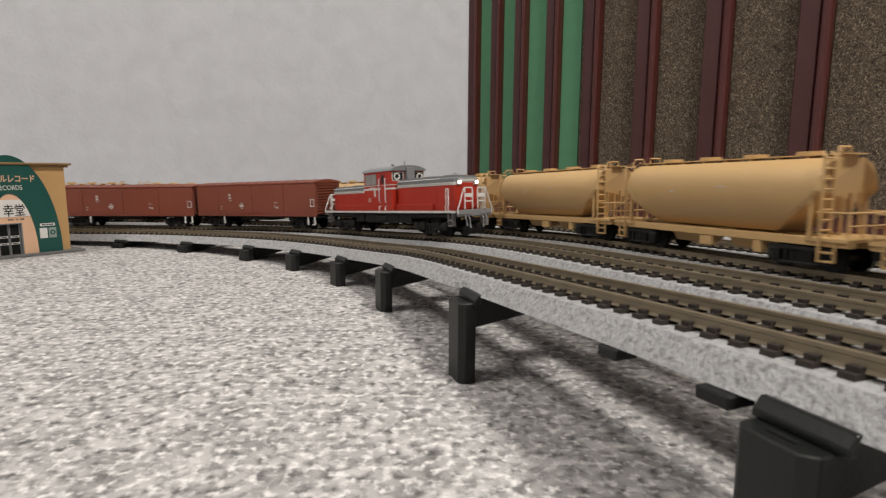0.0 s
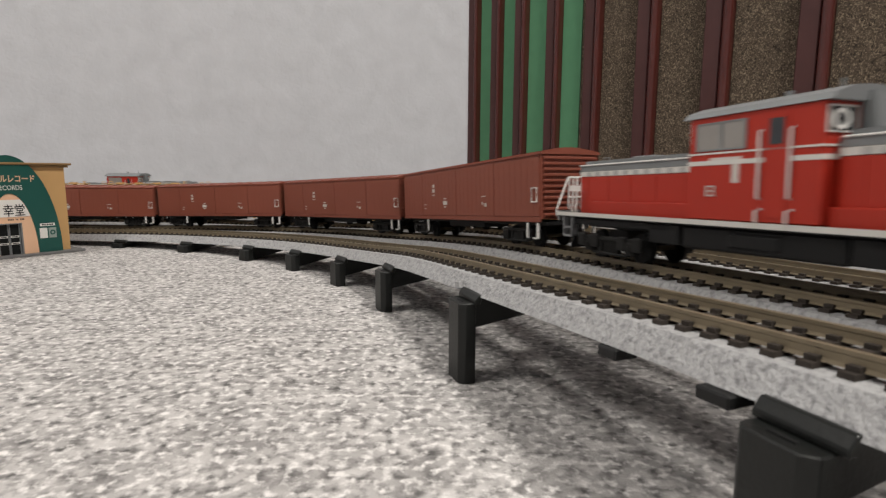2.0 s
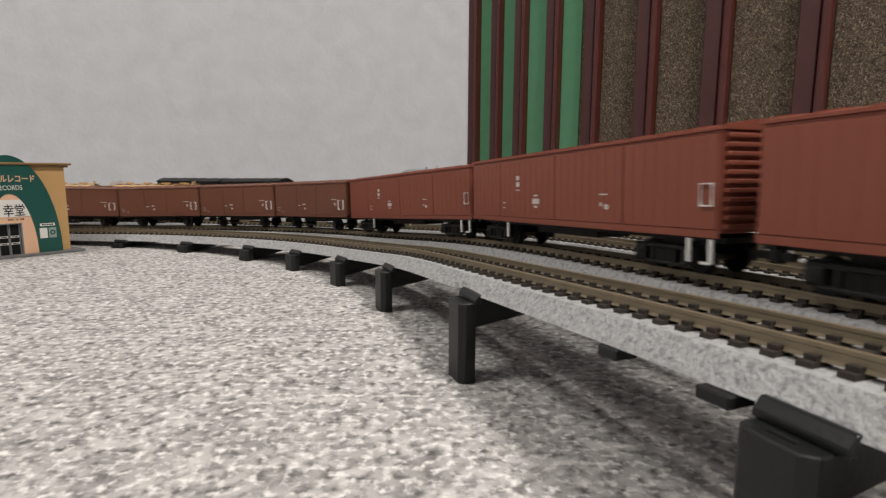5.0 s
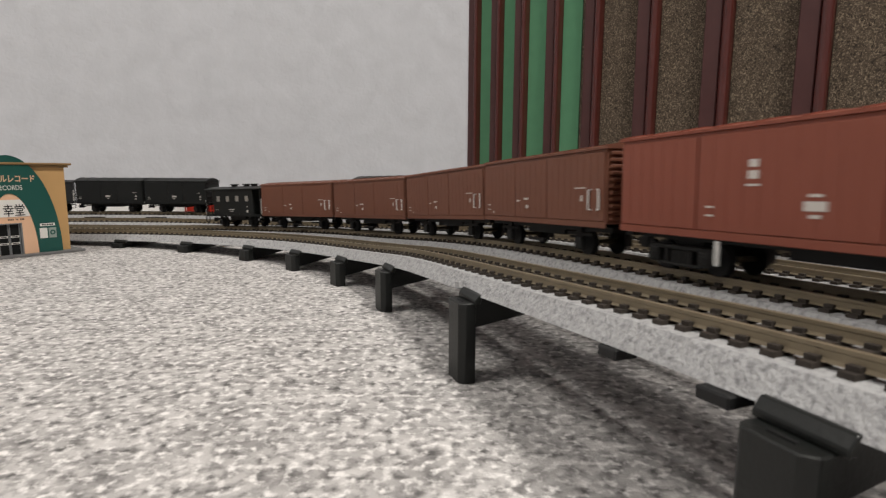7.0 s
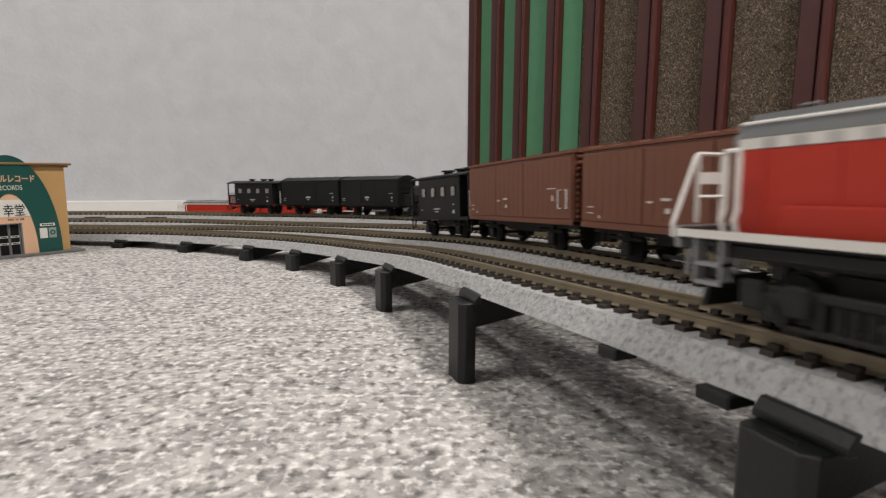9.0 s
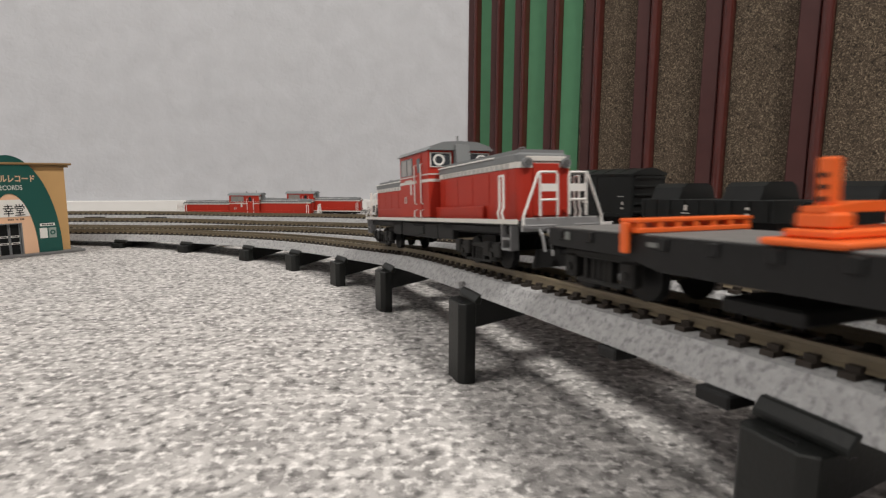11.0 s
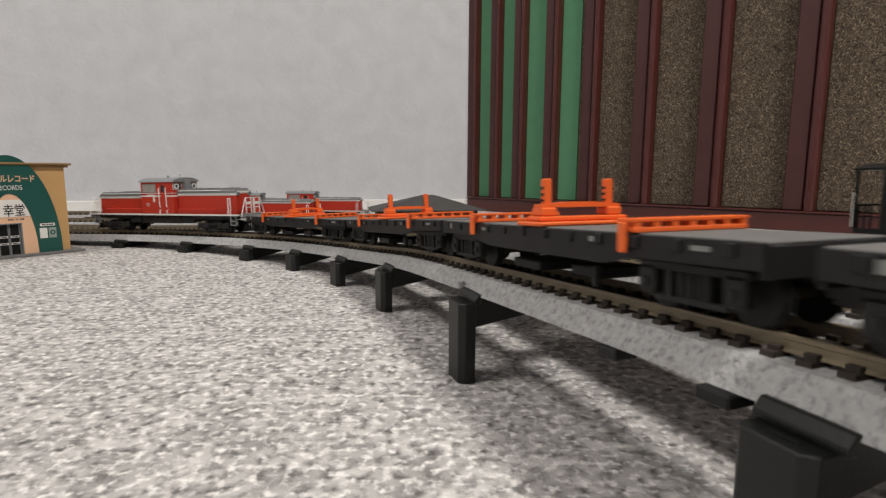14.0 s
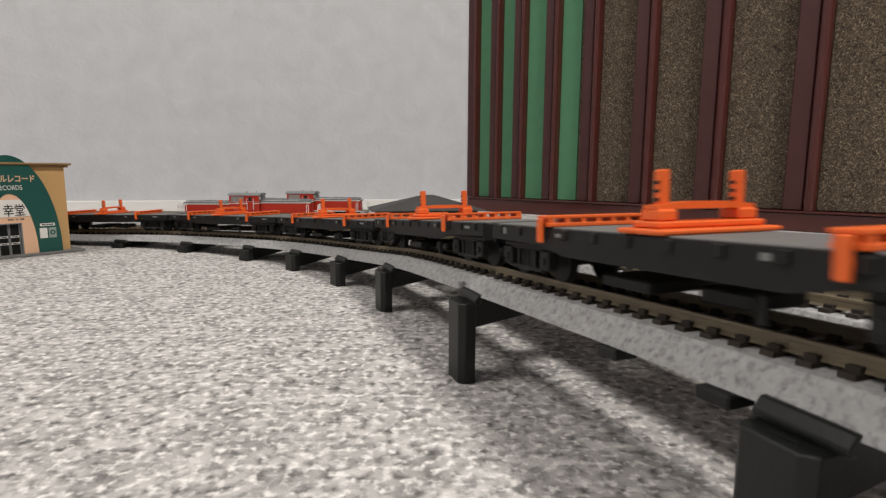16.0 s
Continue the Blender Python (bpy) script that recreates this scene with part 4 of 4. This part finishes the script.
    part("fuel_tank", bm, BLACK, v)
    for y in (-0.0140, 0.0140):
        for a, b, z0 in ((-0.098, -0.036, 0.0088), (0.033, 0.098, 0.0088), (-0.046, -0.031, 0.0045), (0.027, 0.045, 0.0045)):
            part("side_equipment", boxes((a, b, y - 0.0014, y + 0.0014, z0, 0.0117), bevel=0.0005), BLACK, v)
    for x0, axles in ((0.070, 2), (-0.070, 2), (0.0, 0)):
        if axles:
            t = truck(v, x0, 0.0135, 0.0058)
            for y in (-0.0150, 0.0150):
                for k in (-0.018, -0.009, 0.009, 0.018):
                    part("sand_box", boxes((x0 + k - 0.0025, x0 + k + 0.0025, y - 0.0012, y + 0.0012, 0.0050, 0.0105), bevel=0.0005), DARKGREY, t)
    for e in (-1, 1):
        x = e * H
        beam = part("buffer_beam", boxes((min(x, x + e * 0.0016), max(x, x + e * 0.0016), -0.0160, 0.0160, 0.0098, 0.0146), bevel=0.0003), LOCO_BUFFER, v, "grey buffer beam")
        for y in (-0.0154, 0.0154):
            o = math.copysign(1, y)
            bm = bmesh.new()
            for z in (0.0030, 0.0068):
                box(bm, x - e * 0.0085 - 0.0035, x - e * 0.0085 + 0.0035, y - 0.0016, y + 0.0016, z, z + 0.0008)
            for dx in (-0.0035, 0.0029):
                box(bm, x - e * 0.0085 + dx, x - e * 0.0085 + dx + 0.0006, y - 0.0016, y + 0.0016, 0.0030, 0.0124)
            part("cab_step", bm, LOCO_BUFFER, v)
            # end handrail: outer sloping leg, top bar, inner leg with rungs
            bm = bmesh.new()
            xf = x + e * 0.0022
            rod(bm, [(xf, y + o * 0.0006, 0.0120), (xf, y + o * 0.0006, 0.0150), (xf, y - o * 0.0052, 0.0302), (xf, y - o * 0.0058, 0.0310), (xf, y - o * 0.0125, 0.0310), (xf, y - o * 0.0130, 0.0302), (xf, y - o * 0.0130, 0.0155), (xf - e * 0.0010, y - o * 0.0130, 0.0140)], 0.00050)
            rod(bm, [(xf, y - o * 0.0060, 0.0310), (xf, y - o * 0.0060, 0.0150)], 0.00050)
            rod(bm, [(xf, y - o * 0.0060, 0.0210), (xf, y - o * 0.0130, 0.0210)], 0.00050)
            part("end_handrail", bm, RAILING, v, "white end handrail")
            part("rung_plate", boxes((xf - 0.0003, xf + 0.0003, min(y - o * 0.0066, y - o * 0.0126), max(y - o * 0.0066, y - o * 0.0126), 0.0240, 0.0268)), RAILING, v)
            bm = bmesh.new()
            for dx in (0.0, 0.0030):
                xx = x - e * (0.0115 + dx)
                rod(bm, [(xx, y + o * 0.0008, 0.0136), (xx, y + o * 0.0016, 0.0165), (xx, y + o * 0.0008, 0.0185), (xx, y + o * 0.0008, 0.0305)], 0.00048)
            rod(bm, [(x - e * 0.0115, y + o * 0.0008, 0.0305), (x - e * 0.0145, y + o * 0.0008, 0.0305)], 0.00048)
            part("corner_handrail", bm, RAILING, v, "white corner handrail")
            for k, far in ((0.42, 0.0015), (0.62, 0.0030)):
                part("brake_hose", rod(bmesh.new(), [(x + e * 0.0018, y * k, 0.0105), (x + e * 0.0038, y * k, 0.0085), (x + e * 0.0046, y * (k - 0.03), far)], 0.0006), LOCO_BUFFER, beam)
            part("uncoupling_lever", rod(bmesh.new(), [(x + e * 0.0024, y * 0.98, 0.0118), (x + e * 0.0030, y * 0.25, 0.0118), (x + e * 0.0034, y * 0.20, 0.0095)], 0.0004), LOCO_BUFFER, beam)
        bm = prism(bmesh.new(), [(-0.0105, 0.0022), (-0.0085, 0.0085), (0.0085, 0.0085), (0.0105, 0.0022)], min(x - e * 0.0010, x - e * 0.0022), max(x - e * 0.0010, x - e * 0.0022), "x")
        part("rail_guard", bm, BLACK, v)
        coupler(v, x + e * 0.0016, e)
    # low-built hoods and cab, and a front platform of its own length
    part("main_frame", boxes((-0.088, 0.088, -0.0125, 0.0125, 0.0080, 0.0117), bevel=0.0003), BLACK, v)
    for o in v.children_recursive:
        if o.type == "MESH":
            low = 0.92 if o.name.startswith("hood") or (o.parent and o.parent.name.startswith("hood")) else 0.94
            if o.parent and o.parent.name.startswith("lamp_housing"):
                low = 0.92
            for q in o.data.vertices:
                if q.co.z > 0.0134:
                    q.co.z = 0.0134 + (q.co.z - 0.0134) * low
                if q.co.x > 0.0940:
                    q.co.x = 0.0940 + (q.co.x - 0.0940) * overhang
                q.co.x *= 0.975
    return lift(v, 0.0052)


# ------------------------------------------------------------ trains
MOVERS = []          # (vehicle, track, place at 0 s, speed, half base)
V1, V2, V3, V4 = -0.1438, 0.1685, -0.1500, 0.1610


def build_trains():
    # red-brown train on the second track
    j0 = 0.3920
    loco = diesel_loco(LAMP_ON, "vermilion and grey model diesel locomotive with lit headlamps", True, 0.75)
    MOVERS.append((loco, 2, j0 + 0.1140, V2, 0.070))
    wagon = long_box_wagon()
    small = short_box_wagon()
    for k in range(4):
        o = wagon if k == 0 else copy_thing(wagon, Matrix())
        MOVERS.append((o, 2, j0 - 0.198 * (k + 0.5), V2, 0.066))
    for k in range(4):
        o = small if k == 0 else copy_thing(small, Matrix())
        MOVERS.append((o, 2, j0 - 0.792 - 0.120 * (k + 0.5), V2, 0.033))
    van = brake_van("black model brake van with small windows and end platforms")
    MOVERS.append((van, 2, j0 - 0.792 - 0.480 - 0.044, V2, 0.0225))
    # flat wagons behind a locomotive on the first track
    second = diesel_loco(LAMP_OFF, "vermilion and grey model diesel locomotive with unlit headlamps")
    MOVERS.append((second, 1, 0.4745 - 12.0 * V1, V1, 0.070))
    flat = flat_wagon()
    for k in range(6):
        o = flat if k == 0 else copy_thing(flat, Matrix())
        MOVERS.append((o, 1, 0.6795 + 0.169 * k - 12.0 * V1, V1, 0.060))
    # ochre hoppers on the third track, leaving
    hop = grain_hopper()
    for k in range(10):
        o = hop if k == 0 else copy_thing(hop, Matrix())
        MOVERS.append((o, 3, 0.966 - 0.142 * k, V3, 0.047))
    # black train on the outer track
    tail = 0.0780 - 8.5 * V4
    van4 = copy_thing(van, Matrix())
    MOVERS.append((van4, 4, tail + 0.044, V4, 0.0225))
    bl = black_box_wagon()
    hopper = covered_hopper_black()
    for k, x in enumerate((0.140, 0.240, 0.582, 0.682)):
        o = bl if k == 0 else copy_thing(bl, Matrix())
        MOVERS.append((o, 4, tail + x, V4, 0.0265))
    for k, x in enumerate((0.350, 0.470, 0.795)):
        o = hopper if k == 0 else copy_thing(hopper, Matrix())
        MOVERS.append((o, 4, tail + x, V4, 0.032))
    third = copy_thing(second, Matrix())
    MOVERS.append((third, 4, tail + 0.97, V4, 0.070))
    # parked locomotives against the wall
    for x, y, a in ((-0.308, 0.865, 2.0), (-0.240, 0.945, -3.0)):
        o = copy_thing(second, pose(x, y, 0.0, 0, 0, a) @ Matrix.Diagonal((1.04, 1.0, 0.87, 1.0)))
        tagged(o, "vermilion and grey model diesel locomotive parked by the wall")


def motions():
    for ob, track, s0, speed, base in MOVERS:
        rows = []
        for i in range(33):
            t = 0.5 * i
            run = speed * t
            if track == 1 and t < 12.0:
                run = speed * 12.0 - 0.1390 * (t - 12.0)
            if track == 4 and t > 12.0:
                run = speed * 12.0 + 0.1400 * (t - 12.0)
            if track == 3:
                run = max(-1.5, run - 0.035 * max(0.0, t - 1.0))
            rows.append((t, frame_at(track, s0 + run, base)))
        walk(ob, rows)


# ------------------------------------------------------------ the record shop
SHOP_A, SHOP_B = Vector((-0.382, 0.551, 0)), Vector((-0.415, 0.502, 0))


def text(name, body, size, x, z, y, mat, parent, label="", bold=0.0, narrow=1.0):
    cu = bpy.data.curves.new(name, "FONT")
    cu.body, cu.size, cu.extrude, cu.offset = body, size, 0.00008, bold
    ob = bpy.data.objects.new(name, cu)
    scene.collection.objects.link(ob)
    dg = bpy.context.evaluated_depsgraph_get()
    me = bpy.data.meshes.new_from_object(ob.evaluated_get(dg))
    bpy.data.objects.remove(ob)
    me.materials.clear()
    me.materials.append(mat)
    me.transform(Matrix.Diagonal((narrow, 1, 1, 1)))
    out = new(name, me)
    out.parent = parent
    out.matrix_basis = pose(x, y, z, 90, 0, 0)
    if label:
        out["label"] = label
    return out


def build_shop():
    along = (SHOP_A - SHOP_B).normalized()
    m = frame_on(SHOP_A, along)
    shop = empty("model_shop", "model record shop with a dark green arched sign front", "model building", m=m)
    W, Hh, D = 0.112, 0.0850, 0.080
    cx, door0, door1, doorh = -0.0480, -0.0600, -0.0402, 0.0325
    part("base_plate", boxes((-W - 0.010, 0.010, -0.009, D + 0.01, 0.0, 0.0024), bevel=0.0004), SHOP_FLOOR, shop, "grey base plate")
    part("front_wall", boxes((-W, door0, 0.0, 0.003, 0.0024, Hh), (door1, 0.0, 0.0, 0.003, 0.0024, Hh), (door0, door1, 0.0, 0.003, doorh, Hh)), SHOP_WALL, shop, "ochre front wall")
    part("side_wall", boxes((-0.003, 0.0, 0.0031, D, 0.0024, Hh)), SHOP_WALL, shop)
    part("side_wall", boxes((-W, -W + 0.003, 0.0031, D, 0.0024, Hh)), SHOP_WALL, shop)
    part("back_wall", boxes((-W + 0.0031, -0.0031, D - 0.003, D, 0.0024, Hh)), SHOP_WALL, shop)
    roof = part("roof", boxes((-W - 0.003, 0.0030, -0.003, D + 0.003, Hh + 0.0001, Hh + 0.0022), bevel=0.0003), SHOP_TRIM, shop, "flat roof with a brown edge")
    part("roof_edge", boxes((-W - 0.005, 0.0055, -0.005, D + 0.005, Hh + 0.0023, Hh + 0.0044), bevel=0.0005), SHOP_TRIM, roof)

    def ellipse(rx, rz, n=48):
        return [(cx + rx * math.cos(math.pi * i / n), 0.0025 + rz * math.sin(math.pi * i / n)) for i in range(n + 1)]
    outer, inner = ellipse(0.0400, 0.0935), ellipse(0.0198, 0.0580)
    sign = part("arch_sign", prism(bmesh.new(), outer + inner[::-1], -0.0034, -0.0002, "y"), SHOP_GREEN, shop, "dark green arched sign board")
    notch = [(door0, 0.0025), (door0, doorh), (door1, doorh), (door1, 0.0025)]
    part("inner_arch", prism(bmesh.new(), ellipse(0.0196, 0.0577) + notch, -0.0026, -0.0002, "y"), SHOP_PINK, shop, "peach inner arch round the doorway")
    z0, z1 = 0.0385, 0.0546
    edge = [(0.0192 * math.sqrt(1 - ((z - 0.0025) / 0.0572) ** 2), z) for z in [z0 + (z1 - z0) * i / 8 for i in range(9)]]
    part("name_board", prism(bmesh.new(), [(cx + x, z) for x, z in edge] + [(cx - x, z) for x, z in reversed(edge)], -0.0032, -0.0027, "y"), SHOP_WHITE, shop, "white name board")
    text("sign_writing", "ルレコード", 0.0076, -0.0545, 0.0715, -0.0035, SHOP_PINK, sign, "pale katakana sign writing", 0.00016, 0.74)
    text("sign_writing", "RECORDS", 0.0061, -0.0580, 0.0638, -0.0035, SHOP_WHITE, sign, "white sign writing", 0.0, 0.76)
    text("name_writing", "幸堂", 0.0120, -0.0545, 0.0402, -0.0034, INK, shop, "black shop name characters", 0.00007, 0.74)
    bm = bmesh.new()
    for k in range(11):
        if k not in (4, 7):
            box(bm, -0.0510 + 0.0012 * k, -0.0502 + 0.0012 * k, -0.0028, -0.0027, 0.0352, 0.0366)
    part("small_print", bm, INK, shop)
    for q in ((door0, door0 + 0.0012, 0.0024, doorh - 0.0011), (door1 - 0.0012, door1, 0.0024, doorh - 0.0011), (door0, door1, doorh - 0.0010, doorh)):
        part("door_frame", boxes((q[0], q[1], -0.0024, 0.003, q[2], q[3])), LOCO_GREY, shop, "grey metal door frame")
    mid = (door0 + door1) / 2
    for a, b in ((door0 + 0.0013, mid - 0.0002), (mid + 0.0002, door1 - 0.0013)):
        dr = part("door", boxes((a, b, 0.0012, 0.0016, 0.0024, doorh - 0.0012)), SHOP_GLASS, shop, "dark glass door")
        for e in (a, b - 0.0008):
            part("door_edge", boxes((e, e + 0.0008, 0.0006, 0.0011, 0.0024, doorh - 0.0012)), LOCO_GREY, dr)
        for z in (0.0120, 0.0185):
            st = part("sticker", boxes((a + 0.001, a + 0.0075, 0.0008, 0.0011, z, z + 0.0018)), SHOP_WHITE, dr, "white notice on the glass")
            part("sticker_print", boxes((a + 0.0018, a + 0.0067, 0.0006, 0.0007, z + 0.0005, z + 0.0013)), INK, st)
    bd = part("notice_header", boxes((-0.0262, -0.0135, -0.0038, -0.0035, 0.0280, 0.0307)), SHOP_WHITE, shop, "white notice header")
    bm = bmesh.new()
    for k in range(5):
        box(bm, -0.0245 + 0.0020 * k, -0.0231 + 0.0020 * k, -0.0040, -0.0039, 0.0287, 0.0300)
    part("header_print", bm, INK, bd)
    part("poster", boxes((-0.0268, -0.0204, -0.0038, -0.0035, 0.0162, 0.0262)), SHOP_WHITE, shop, "white poster")
    ps = part("poster", boxes((-0.0192, -0.0128, -0.0038, -0.0035, 0.0162, 0.0262)), POSTER, shop, "grey-green poster")
    part("poster_print", ring(bmesh.new(), -0.0160, -0.0040, 0.0215, 0.0012, 0.0024, 0.0001, "y"), SHOP_GREEN, ps)
    return shop


# ------------------------------------------------------------ small things by the wall


def build_hip_roof():
    m = frame_on(Vector((-0.030, 0.90, 0)), LD)
    house = empty("model_house", "low model building with a dark grey hipped roof", "model building", m=m)
    a, b, d = -0.092, 0.092, 0.048
    part("wall", boxes((a + 0.012, b - 0.012, -d + 0.010, d - 0.010, 0.0, 0.0215)), DARKGREY, house)
    bm = bmesh.new()
    z0, z1 = 0.0215, 0.0455
    c = [bm.verts.new(p) for p in ((a, -d, z0), (b, -d, z0), (b, d, z0), (a, d, z0), (a, -d, z0 + 0.0012), (b, -d, z0 + 0.0012), (b, d, z0 + 0.0012), (a, d, z0 + 0.0012))]
    r = [bm.verts.new(p) for p in ((-0.004, 0, z1), (0.014, 0, z1))]
    for f in ((c[3], c[2], c[1], c[0]), (c[0], c[1], c[5], c[4]), (c[1], c[2], c[6], c[5]), (c[2], c[3], c[7], c[6]), (c[3], c[0], c[4], c[7]),
              (c[4], c[5], r[1], r[0]), (c[6], c[7], r[0], r[1]), (c[5], c[6], r[1]), (c[7], c[4], r[0])):
        bm.faces.new(f)
    part("roof", bm, ROOF_TILE, house, "dark grey hipped roof")


def build_sidings():
    """A white strip and two grey track clips between the third and the outer track."""
    o = part("white_strip", boxes((-0.080, 0.080, -0.003, 0.003, 0.0, 0.0145), bevel=0.0004), WHITE)
    o.matrix_basis = pose(-0.500, 0.7715, 0.0, 0, 0, 0)
    tagged(o, "narrow white strip lying between the tracks", "strip")
    for x, y in ((-0.497, 0.7600), (-0.411, 0.7600)):
        c = empty("track_switch", "grey plastic switch box beside the track", "switch box", "switch boxes", m=pose(x, y, 0.0, 0, 0, 0))
        part("box", boxes((-0.014, 0.014, -0.006, 0.006, 0.0, 0.0165), bevel=0.001), BALLAST, c)
        part("slide", boxes((-0.006, 0.022, -0.002, 0.002, 0.0166, 0.0180), bevel=0.0004), BLACK, c)


def build_chip():
    o = part("track_clip", prism(bmesh.new(), [(-0.0022, -0.0100), (-0.0018, -0.0072), (0.0020, -0.0068), (0.0026, -0.0092)], -0.0208, -0.0180, "y"), BALLAST)
    o.matrix_basis = frame_at(1, 0.673, 0.002)
    tagged(o, "small grey plastic clip on the side of the track bed", "track clip")


build_room()
build_sidings()
build_chip()
build_panelling()
build_shop()
build_hip_roof()
build_trains()
for number in (1, 2, 3, 4):
    build_track(number)
pier_list = [build_pier(s) for s in PIERS]
build_underblocks()
motions()
